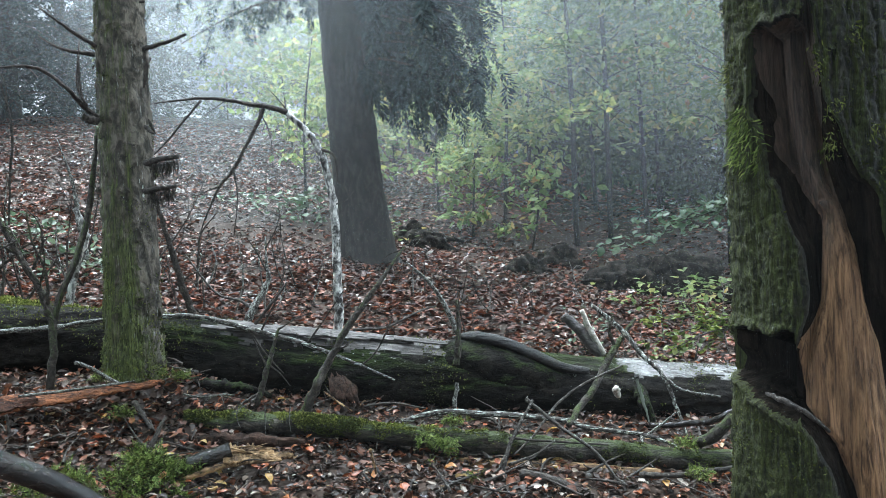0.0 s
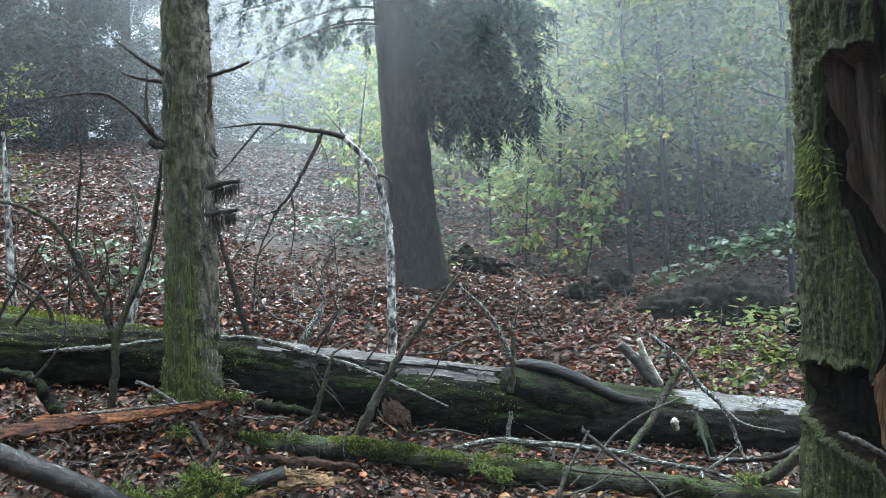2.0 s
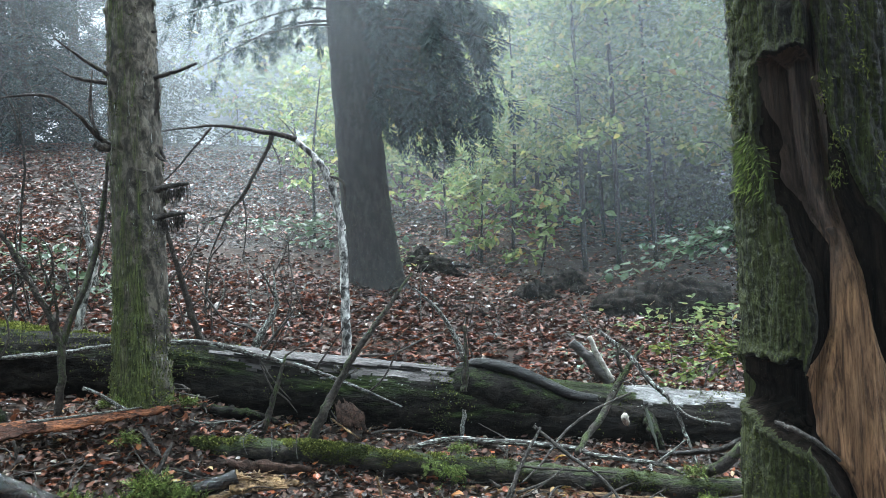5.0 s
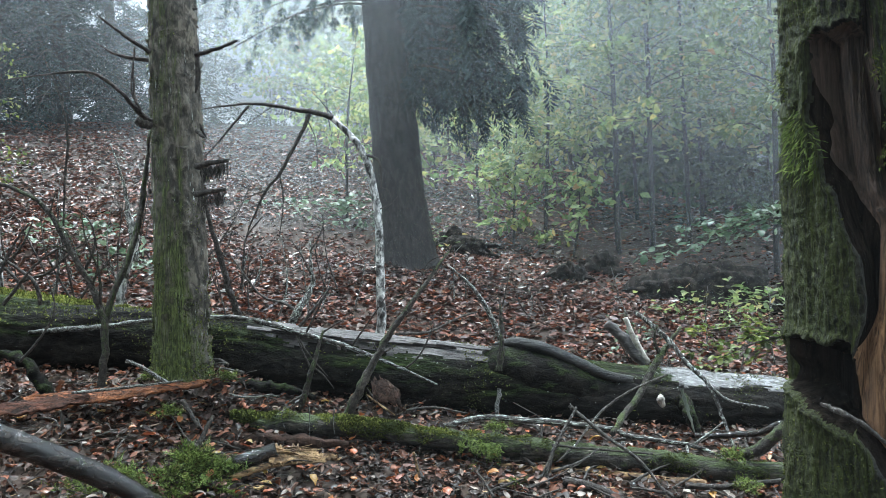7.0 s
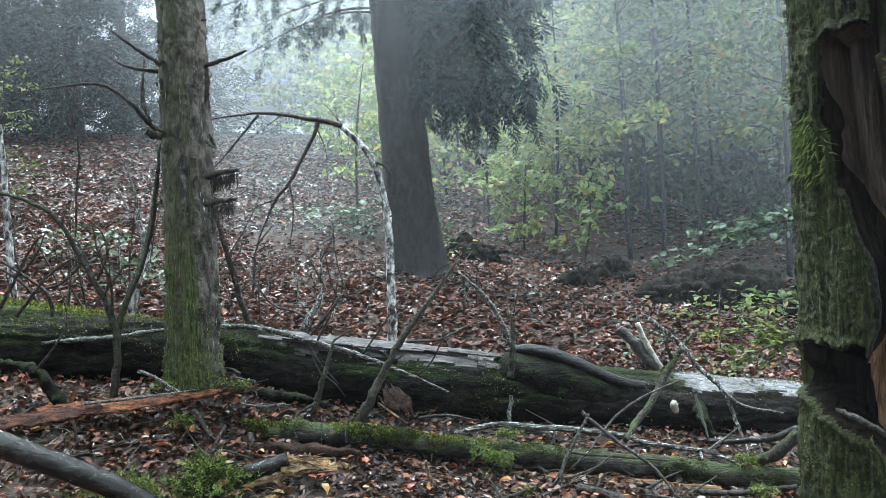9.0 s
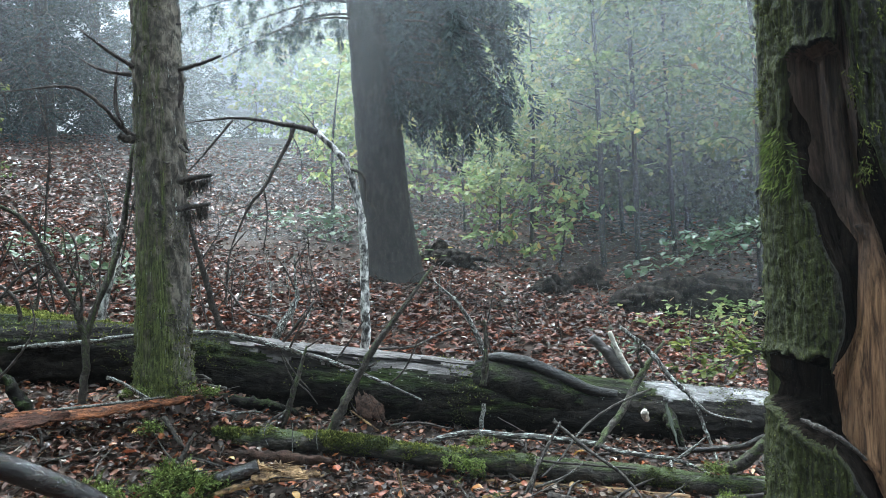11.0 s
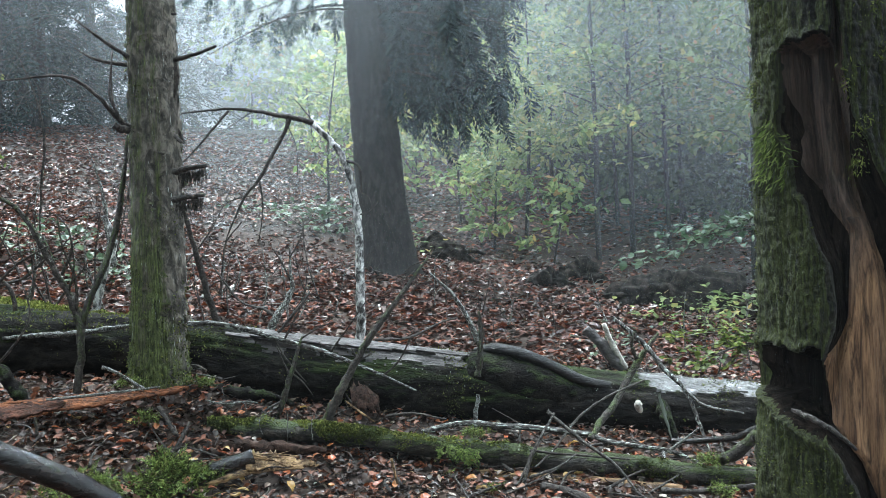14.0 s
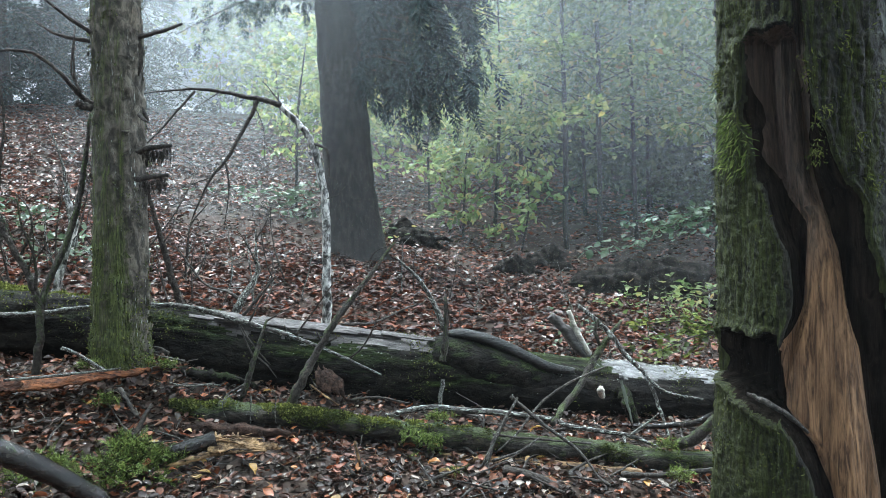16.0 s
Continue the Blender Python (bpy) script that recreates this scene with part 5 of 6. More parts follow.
lying("mossy_sapling", "small mossy dead sapling with crooked twigs", "sapling", [(-0.973, 3.773, 0.554), (-0.936, 3.777, 0.627), (-0.894, 3.803, 0.761), (-0.864, 3.837, 0.866), (-0.845, 3.860, 0.933)], (0.013, 0.016, 0.013, 0.009, 0.005), BARK_STICK, 8, 0.3,
      [([(-0.900, 3.802, 0.747), (-0.928, 3.792, 0.820), (-0.957, 3.792, 0.897)], (0.006, 0.003)), ([(-0.891, 3.803, 0.760), (-0.834, 3.785, 0.719), (-0.786, 3.767, 0.660)], (0.005, 0.002)), ([(-0.947, 3.776, 0.628), (-1.022, 3.720, 0.588), (-1.013, 3.620, 0.545), (-0.991, 3.600, 0.506)], (0.006, 0.003)), ([(-0.846, 3.860, 0.927), (-0.764, 3.866, 0.971), (-0.679, 3.882, 1.002)], (0.005, 0.002))], twig_mat=BARK_TWIG)
o, _ = lying("arched_birch", "thin pale birch stem bent over into an arch", "sapling", [(-0.691, 4.848, 0.743), (-0.679, 4.854, 0.979), (-0.675, 4.884, 1.386), (-0.695, 4.919, 1.636), (-0.748, 4.951, 1.874), (-0.830, 4.969, 2.017), (-0.959, 5.015, 2.153)], (0.03, 0.029, 0.027, 0.025, 0.023, 0.0205, 0.0185), BARK_BIRCH, 10, 0.18,
      [([(-1.113, 5.036, 2.184), (-1.188, 4.997, 2.023), (-1.302, 4.934, 1.807), (-1.390, 4.926, 1.704), (-1.478, 4.917, 1.535), (-1.532, 4.910, 1.411)], (0.014, 0.011, 0.003)), ([(-1.302, 4.934, 1.807), (-1.281, 4.912, 1.632), (-1.307, 4.874, 1.401)], (0.007, 0.003)), ([(-1.390, 4.926, 1.704), (-1.482, 4.920, 1.672), (-1.556, 4.914, 1.640)], (0.006, 0.002)),
       ([(-1.522, 5.082, 2.270), (-1.671, 5.068, 2.103), (-1.769, 5.060, 1.997), (-1.867, 5.051, 1.905)], (0.009, 0.004)), ([(-0.757, 4.951, 1.900), (-0.672, 4.926, 1.868), (-0.652, 4.925, 1.784), (-0.653, 4.923, 1.688)], (0.011, 0.006)), ([(-0.687, 4.907, 1.547), (-0.610, 4.872, 1.567), (-0.545, 4.858, 1.626)], (0.006, 0.002)), ([(-0.653, 4.923, 1.688), (-0.608, 4.925, 1.660), (-0.590, 4.924, 1.588)], (0.005, 0.002)),
       ([(-0.945, 5.015, 2.145), (-1.013, 5.013, 2.240), (-1.092, 5.010, 2.332)], (0.005, 0.002)), ([(-1.135, 5.055, 2.210), (-1.159, 5.050, 2.089)], (0.004, 0.002)), ([(-1.358, 5.062, 2.254), (-1.467, 5.033, 2.179), (-1.563, 5.025, 2.111)], (0.004, 0.002)), ([(-1.133, 5.034, 2.159), (-1.072, 5.004, 2.006), (-1.065, 4.969, 1.803)], (0.004, 0.002))], twig_mat=BARK_TWIG)
part("bent_top", tube([(-0.952, 5.015, 2.149), (-1.074, 5.028, 2.195), (-1.207, 5.051, 2.224), (-1.477, 5.085, 2.279), (-1.716, 5.120, 2.280), (-1.874, 5.109, 2.262)], (0.018, 0.017, 0.015, 0.010, 0.006, 0.003), 8, 6, 0.2), BARK_TWIG, o, "darker bent-over top")
lying("pale_sapling", "short pale lichened stem behind the log with forked twigs", "sapling", [(-1.186, 4.468, 0.845), (-1.125, 4.474, 0.956), (-1.039, 4.534, 1.112), (-1.040, 4.536, 1.212), (-1.039, 4.540, 1.378)], (0.026, 0.024, 0.016, 0.01, 0.004), BARK_LICHEN, 9, 0.25,
      [([(-1.042, 4.535, 1.179), (-1.087, 4.535, 1.281), (-1.148, 4.533, 1.384)], (0.007, 0.003)), ([(-1.042, 4.538, 1.312), (-0.981, 4.544, 1.408), (-0.953, 4.548, 1.490)], (0.006, 0.002)), ([(-1.115, 4.475, 0.956), (-1.200, 4.521, 1.014), (-1.358, 4.612, 1.052), (-1.469, 4.658, 1.173), (-1.564, 4.705, 1.296)], (0.01, 0.004)), ([(-1.084, 4.425, 0.895), (-0.996, 4.434, 1.021), (-0.927, 4.440, 1.098)], (0.006, 0.003))], twig_mat=BARK_TWIG)
lying("dark_stem", "dark leaning stem behind the spruce", "stick", [(-1.464, 4.501, 0.902), (-1.496, 4.453, 1.075), (-1.547, 4.407, 1.358), (-1.583, 4.360, 1.571), (-1.603, 4.310, 1.651)], (0.024, 0.02, 0.017, 0.012, 0.008), BARK_TWIG, 8, 0.2,
      [([(-1.509, 4.454, 1.141), (-1.442, 4.410, 1.190), (-1.392, 4.413, 1.204)], (0.005, 0.003)), ([(-1.533, 4.407, 1.309), (-1.480, 4.412, 1.387), (-1.460, 4.415, 1.468)], (0.005, 0.002))])
lying("forked_shrub", "bare forked shrub with spreading grey twigs", "shrub", [(-1.879, 3.618, 0.681), (-1.855, 3.624, 0.888), (-1.864, 3.658, 1.047), (-1.920, 3.678, 1.198), (-2.005, 3.676, 1.368), (-2.120, 3.674, 1.588), (-2.241, 3.669, 1.682), (-2.402, 3.660, 1.743), (-2.565, 3.651, 1.781)], (0.022, 0.018, 0.02, 0.016, 0.015, 0.012, 0.01, 0.009, 0.006), BARK_STICK, 8, 0.2,
      [([(-1.864, 3.657, 1.033), (-1.806, 3.737, 1.257), (-1.777, 3.843, 1.434), (-1.765, 3.896, 1.548), (-1.747, 3.953, 1.752), (-1.738, 4.009, 1.991)], (0.018, 0.017, 0.018, 0.015, 0.008)), ([(-1.881, 3.668, 1.115), (-1.886, 3.682, 1.279), (-1.939, 3.682, 1.419), (-1.959, 3.684, 1.571)], (0.009, 0.003)), ([(-2.010, 3.676, 1.368), (-2.079, 3.653, 1.413), (-2.133, 3.618, 1.377)], (0.006, 0.003)),
       ([(-1.920, 3.678, 1.198), (-1.879, 3.664, 1.335), (-1.881, 3.647, 1.472)], (0.006, 0.002)), ([(-2.109, 3.675, 1.571), (-2.066, 3.660, 1.672)], (0.005, 0.002)), ([(-2.085, 3.675, 1.509), (-2.021, 3.658, 1.479), (-1.945, 3.629, 1.340)], (0.006, 0.002)), ([(-1.796, 3.790, 1.352), (-1.851, 3.766, 1.356), (-1.892, 3.742, 1.289)], (0.007, 0.003))])
lying("thin_sapling", "thin dark upright sapling behind the log", "sapling", [(-2.190, 4.765, 1.289), (-2.220, 4.769, 1.538), (-2.243, 4.773, 1.770), (-2.318, 4.775, 2.032)], (0.02, 0.018, 0.009, 0.003), BARK_LICHEN, 7, 0.2)
lying("thin_sapling", "thin dark upright twig with a forked tip", "sapling", [(-2.468, 4.452, 1.520), (-2.448, 4.460, 1.784), (-2.421, 4.468, 2.049), (-2.459, 4.471, 2.283), (-2.540, 4.472, 2.514)], (0.006, 0.008, 0.008, 0.006, 0.003), BARK_TWIG, 6, 0.15,
      [([(-2.445, 4.469, 2.166), (-2.440, 4.473, 2.316), (-2.479, 4.473, 2.411)], (0.005, 0.002))])
for i, (p, r) in enumerate((
    ([(-2.241, 3.357, 1.205), (-2.173, 3.364, 1.315), (-2.089, 3.373, 1.462), (-2.036, 3.377, 1.523)], (0.01, 0.004)), ([(-2.229, 3.457, 1.155), (-2.146, 3.464, 1.255), (-2.050, 3.473, 1.354), (-1.913, 3.503, 1.437)], (0.01, 0.004)), ([(-2.173, 3.660, 1.129), (-2.195, 3.661, 1.240), (-2.313, 3.656, 1.343), (-2.419, 3.651, 1.417)], (0.011, 0.005)),
    ([(-2.541, 4.437, 1.058), (-2.514, 4.443, 1.256), (-2.527, 4.447, 1.456)], (0.01, 0.004)), ([(-2.408, 4.445, 1.068), (-2.301, 4.456, 1.212), (-2.213, 4.463, 1.307)], (0.009, 0.004)), ([(-2.164, 3.454, 0.892), (-2.054, 3.464, 1.016), (-2.007, 3.490, 1.141), (-2.078, 3.521, 1.352)], (0.007, 0.003)),
)):
    lying("bare_shoot", "thin bare dark shoot rising from the forest floor", "shoot", p, r, BARK_TWIG, 6, 0.2, group="bare shoots by the log")
for p, r, mat in (
    ([(-3.080, 4.550, 1.402), (-2.941, 4.550, 1.317), (-2.822, 4.550, 1.210), (-2.758, 4.550, 1.069)], (0.006, 0.011), BARK_TWIG),
    ([(-2.934, 4.550, 1.314), (-2.862, 4.550, 1.332), (-2.773, 4.550, 1.431), (-2.706, 4.550, 1.559)], (0.011, 0.004), BARK_TWIG),
    ([(-2.774, 4.500, 1.208), (-2.595, 4.500, 1.256), (-2.466, 4.500, 1.363), (-2.375, 4.500, 1.416), (-2.331, 4.500, 1.469)], (0.010, 0.004), BARK_TWIG),
    ([(-2.377, 4.500, 1.261), (-2.314, 4.500, 1.397), (-2.324, 4.500, 1.522), (-2.399, 4.500, 1.620)], (0.010, 0.003), BARK_TWIG),
    ([(-2.611, 4.500, 1.086), (-2.564, 4.500, 1.180), (-2.531, 4.500, 1.321), (-2.538, 4.500, 1.447)], (0.010, 0.004), BARK_LICHEN),
    ([(-2.202, 4.500, 1.021), (-2.159, 4.500, 1.172), (-2.101, 4.500, 1.338), (-2.062, 4.500, 1.421), (-2.075, 4.500, 1.505), (-2.115, 4.500, 1.598)], (0.022, 0.024, 0.022, 0.014), BARK_BIRCH),
    ([(-1.240, 4.750, 1.003), (-1.346, 4.750, 1.017), (-1.433, 4.750, 1.073), (-1.500, 4.750, 1.163), (-1.576, 4.750, 1.289)], (0.007, 0.003), BARK_LICHEN),
    ([(-1.055, 4.200, 0.906), (-0.929, 4.200, 1.042), (-0.863, 4.200, 1.126)], (0.010, 0.006), BARK_TWIG),
    ([(-1.599, 5.200, 1.050), (-1.528, 5.200, 1.209), (-1.550, 5.200, 1.326)], (0.007, 0.004), BARK_LICHEN),
    ([(-1.669, 5.200, 1.060), (-1.644, 5.200, 1.252), (-1.617, 5.200, 1.405), (-1.501, 5.200, 1.542)], (0.009, 0.004), BARK_TWIG),
    ([(-0.765, 4.000, 0.800), (-0.785, 4.000, 0.883)], (0.008, 0.004), BARK_TWIG),
):
    lying("bare_shoot", "crooked bare shoot behind the mossy log" if mat != BARK_BIRCH else "short white-barked stem behind the mossy log", "shoot", p, r, mat, 7, 0.25, group="bare shoots by the log")
lying("zigzag_twig", "pale zigzag twig lying before the log", "twig", [(-1.250, 3.600, 0.683), (-1.184, 3.600, 0.667), (-1.104, 3.600, 0.667), (-1.064, 3.600, 0.671), (-1.011, 3.600, 0.664)], (0.004, 0.005, 0.003), BARK_LICHEN, 6, 0.2, [([(-1.162, 3.600, 0.624), (-1.140, 3.600, 0.650), (-1.104, 3.600, 0.667)], (0.004, 0.002)), ([(-1.075, 3.600, 0.669), (-1.063, 3.600, 0.628)], (0.004, 0.002))])
lying("tan_stick", "tan splinter of wood standing in the leaves", "stick", [(-0.346, 3.120, 0.524), (-0.335, 3.120, 0.476), (-0.324, 3.120, 0.420)], (0.005, 0.006, 0.004), WOOD_TAN, 6, 0.2)
for p in ([(-0.918, 3.500, 0.647), (-0.972, 3.500, 0.618), (-0.979, 3.500, 0.579), (-0.965, 3.500, 0.535)], [(-0.845, 3.480, 0.636), (-0.848, 3.480, 0.559), (-0.851, 3.480, 0.493)], [(-0.732, 3.480, 0.627), (-0.740, 3.480, 0.568), (-0.735, 3.480, 0.509)]):
    lying("hanging_twig", "thin pale twig hanging over the mossy branch", "twig", p, (0.003, 0.002), BARK_LICHEN, 5, 0.15, group="thin hanging twigs")
lying("rotten_root", "dark mossy root bending down by the log", "root", [(-2.038, 3.458, 0.724), (-2.089, 3.477, 0.805), (-2.193, 3.503, 0.897), (-2.380, 3.542, 0.938)], (0.03, 0.032, 0.026, 0.018), BARK_LOG, 14, 0.35)
lying("snag_stick", "dark mossy stub standing up over the log", "stick", [(0.030, 3.945, 0.690), (0.040, 3.955, 0.780), (0.047, 3.976, 0.877), (0.046, 3.999, 1.013)], (0.018, 0.017, 0.013, 0.006), BARK_STICK, 8, 0.3,
      [([(0.042, 3.974, 0.843), (-0.006, 3.994, 0.964), (-0.093, 3.992, 1.113), (-0.203, 3.988, 1.223)], (0.016, 0.012, 0.004))], twig_mat=BARK_LICHEN)
lying("lichen_stick", "short lichen-white stick propped against the log", "stick", [(0.002, 3.892, 0.434), (0.012, 3.908, 0.510), (0.026, 3.925, 0.600)], (0.011, 0.011, 0.010), BARK_LICHEN, 8, 0.3)
# the tangle where the log meets the old trunk
lying("broken_stump", "broken grey branch stump behind the log", "stump", [(0.880, 4.543, 0.580), (0.773, 4.539, 0.716), (0.675, 4.536, 0.828)], (0.035, 0.032, 0.026), WOOD_GREY, 12, 0.3, [([(0.886, 4.524, 0.600), (0.819, 4.522, 0.733), (0.770, 4.522, 0.858)], (0.02, 0.014))], twig_mat=WOOD_PALE)
lying("long_stick", "long grey stick crossing over the log", "stick", [(0.735, 4.041, 0.953), (0.875, 3.997, 0.820), (0.969, 3.950, 0.693), (1.056, 3.903, 0.592), (1.107, 3.852, 0.435), (1.135, 3.750, 0.285)], (0.01, 0.014, 0.013, 0.011, 0.009, 0.005), BARK_LICHEN, 8, 0.2,
      [([(1.048, 3.902, 0.598), (1.139, 3.856, 0.521), (1.314, 3.816, 0.488)], (0.009, 0.005))])
lying("mossy_stick", "mossy greenish stick leaning across the log", "stick", [(0.970, 4.054, 0.860), (0.842, 3.992, 0.725), (0.713, 3.880, 0.568), (0.607, 3.771, 0.474), (0.541, 3.665, 0.423)], (0.008, 0.018, 0.017, 0.017, 0.014), BARK_STICK, 9, 0.25, [([(0.847, 3.993, 0.725), (0.818, 3.993, 0.812), (0.838, 3.996, 0.882)], (0.01, 0.006))])
lying("bent_twig", "thin curved twig arching over the branches", "twig", [(0.822, 3.740, 0.683), (0.636, 3.676, 0.624), (0.479, 3.614, 0.539), (0.357, 3.504, 0.436), (0.256, 3.396, 0.383)], (0.005, 0.006, 0.006, 0.004), BARK_GREY, 6, 0.1)
lying("forked_twig", "dark forked twig standing among the branches", "twig", [(0.187, 3.339, 0.311), (0.241, 3.396, 0.433), (0.358, 3.507, 0.593)], (0.009, 0.009, 0.006), BARK_GREY, 7, 0.2,
      [([(0.328, 3.506, 0.602), (0.398, 3.489, 0.540), (0.497, 3.433, 0.463), (0.613, 3.368, 0.380), (0.692, 3.270, 0.271)], (0.009, 0.008, 0.005)), ([(0.241, 3.396, 0.433), (0.190, 3.351, 0.351), (0.163, 3.328, 0.330)], (0.007, 0.004)), ([(0.227, 3.363, 0.350), (0.354, 3.402, 0.378), (0.445, 3.429, 0.429)], (0.007, 0.004))])
lying("low_branch", "long dark branch lying low behind the mossy one", "branch", [(-0.259, 3.716, 0.471), (-0.054, 3.730, 0.503), (0.133, 3.721, 0.490), (0.477, 3.712, 0.450), (0.651, 3.672, 0.404), (0.911, 3.588, 0.375), (1.090, 3.497, 0.294)], (0.014, 0.015, 0.015, 0.014, 0.013, 0.01, 0.005), BARK_LICHEN, 8, 0.2, [([(0.888, 3.596, 0.378), (0.978, 3.593, 0.440), (1.031, 3.598, 0.481)], (0.007, 0.003)), ([(0.863, 3.595, 0.379), (0.866, 3.482, 0.286), (0.959, 3.437, 0.229)], (0.007, 0.003))])
lying("curved_branch", "smooth curved grey branch below the log", "branch", [(0.953, 3.791, 0.369), (1.140, 3.753, 0.378), (1.239, 3.660, 0.421), (1.358, 3.569, 0.509)], (0.014, 0.016, 0.016, 0.014), BARK_SMOOTH, 9, 0.1)
lying("slanting_branch", "dark slanting branch by the old trunk", "branch", [(1.084, 3.547, 0.329), (1.157, 3.503, 0.383), (1.267, 3.463, 0.490)], (0.022, 0.026, 0.026), BARK_STICK, 10, 0.2)
for p, r in (
    ([(0.267, 3.295, 0.337), (0.401, 3.253, 0.309), (0.530, 3.210, 0.257)], (0.02, 0.018)), ([(-0.123, 3.070, 0.328), (-0.020, 3.127, 0.361), (0.097, 3.185, 0.380)], (0.01, 0.004)), ([(0.788, 3.327, 0.286), (0.940, 3.287, 0.295), (1.156, 3.251, 0.324)], (0.014, 0.01)), ([(-1.270, 3.202, 0.531), (-1.248, 3.255, 0.599), (-1.226, 3.308, 0.653)], (0.012, 0.008)),
    ([(-1.234, 3.608, 0.664), (-1.127, 3.615, 0.669), (-1.034, 3.621, 0.648)], (0.006, 0.003)), ([(-1.180, 3.612, 0.666), (-1.136, 3.594, 0.642)], (0.005, 0.003)), ([(-1.396, 3.399, 0.705), (-1.342, 3.351, 0.652), (-1.290, 3.303, 0.600)], (0.012, 0.008)), ([(-0.357, 3.258, 0.466), (-0.338, 3.209, 0.426), (-0.312, 3.160, 0.401)], (0.009, 0.006)),
    ([(-0.575, 4.656, 0.790), (-0.379, 4.768, 0.783), (-0.205, 4.881, 0.848), (-0.081, 4.990, 0.872)], (0.01, 0.005)), ([(0.243, 3.496, 0.429), (0.387, 3.455, 0.421), (0.674, 3.423, 0.398)], (0.006, 0.004)), ([(-1.831, 3.171, 0.727), (-1.823, 3.170, 0.655), (-1.842, 3.167, 0.596)], (0.008, 0.005)), ([(-0.446, 3.855, 0.520), (-0.305, 3.865, 0.527), (-0.137, 3.825, 0.502)], (0.008, 0.004)),
):
    lying("fallen_twig", "small fallen twig among the leaves", "twig", p, r, BARK_TWIG, 6, 0.2, group="fallen twigs")

def dead_shoot(at, tall, label, seed):
    """A thin dead shoot with crooked side twigs."""
    r = np.random.default_rng(seed)
    base = np.array((at[0], at[1], height(*at) - 0.02))
    o = thing("dead_shoot", base, label, "shoot", "dead shoots behind the log")
    tip = base + np.array([r.normal(0, 0.25), r.normal(0, 0.15), 1.0]) * tall
    mid = (base + tip) / 2 + r.normal(0, 0.07, 3) * tall
    mat = BARK_TWIG if r.uniform() < 0.75 else BARK_LICHEN
    part("stem", tube([base, mid, tip], (0.005 + 0.006 * tall, 0.002), 5, 6, 0.2), mat, o)
    P, _ = spline([base, mid, tip], 1.0, 10)
    for _ in range(int(r.integers(2, 6))):
        c = P[int(r.integers(5, len(P)))]
        w = r.normal(0, 1, 3) * np.array([1, 0.6, 0.35]) + np.array([0, 0, 0.45])
        w *= tall * r.uniform(0.15, 0.4) / np.linalg.norm(w)
        part("twig", tube([c, c + w * 0.5 + r.normal(0, 0.015, 3), c + w], (0.004, 0.0015), 4, 4, 0.15), mat, o)


for k in range(58):
    x = rng.uniform(-3.9, -1.0) if k < 42 else rng.uniform(-1.3, 2.2)
    dead_shoot((x, rng.uniform(4.7, 6.6)), rng.uniform(0.3, 0.9) if k < 42 else rng.uniform(0.2, 0.55), "thin crooked dead shoot among the leaves", 100 + k)

for k in range(110):
    x, y, a, l = rng.uniform(-0.2, 2.0) if k < 70 else rng.uniform(-2.4, 0.5), rng.uniform(3.05, 4.1), rng.uniform(0, math.pi), rng.uniform(0.1, 0.42)
    z = height(x, y)
    d = np.array([math.cos(a), math.sin(a) * 0.7, rng.uniform(-0.05, 0.5) * rng.uniform()]) * l / 2
    c = np.array([x, y, z + 0.03 + abs(d[2])])
    lying("fallen_twig", "small fallen twig among the leaves", "twig", [c - d, c + rng.normal(0, 0.015, 3), c + d], (rng.uniform(0.003, 0.009), 0.002), BARK_TWIG if k % 3 else BARK_GREY, 6, 0.2, group="fallen twigs")

# ---- low plants ----
def herb(name, at, count, size, spread, mat, label, category="plant", rise=0.25, group=""):
    o = thing(name, (at[0], at[1], height(at[0], at[1])), label, category, group)
    base = np.array(o.location)
    stems = [tube([base, base + np.array([rng.normal(0, spread * 0.3), rng.normal(0, spread * 0.2), rise * 0.6]), base + np.array([rng.normal(0, spread * 0.8), rng.normal(0, spread * 0.5), rise])], (0.004, 0.002), 4, 3, 0) for _ in range(6)]
    part("stems", joined(stems), BARK_TWIG, o)
    C = base + rng.normal(0, 1, (count, 3)) * np.array([spread, spread * 0.6, rise * 0.3]) + np.array([0, 0, rise * 0.8])
    D = unit(count, 0.4)
    L = size * rng.uniform(0.6, 1.3, count)
    part("leaves", ovals(C, D, np.array([0, 0, 1.0]) + 0.35 * unit(count), L, L * 0.8, 0.12), mat, o)
    return o


def spray(name, root, tips, count, size, mat, label):
    """A leafy branch reaching into view: twigs from a root with leaves laid flat along them."""
    o = thing(name, root, label, "branch")
    root = np.array(root)
    wood, C, D = [], [], []
    for t in tips:
        t = np.array(t)
        m = (root + t) / 2 + np.array([0, 0, 0.05])
        wood.append(tube([root, m, t], (0.008, 0.002), 5, 4, 0.05))
        P, _ = spline([root, m, t], 1.0, 10)
        k = rng.integers(6, len(P), count // len(tips))
        C.append(P[k] + rng.normal(0, size * 0.8, (len(k), 3)) * np.array([1, 1, 0.4]))
        D.append((t - root) / np.linalg.norm(t - root) + 0.9 * unit(len(k)))
    part("twigs", joined(wood), BARK_TWIG, o)
    C, D = np.concatenate(C), np.concatenate(D)
    L = size * rng.uniform(0.6, 1.2, len(C))
    part("leaves", fine_leaves(C, D, np.array([0, 0, 1.0]) + 0.45 * unit(len(C)), L, L * 0.85, 0.15), mat, o)
    return o


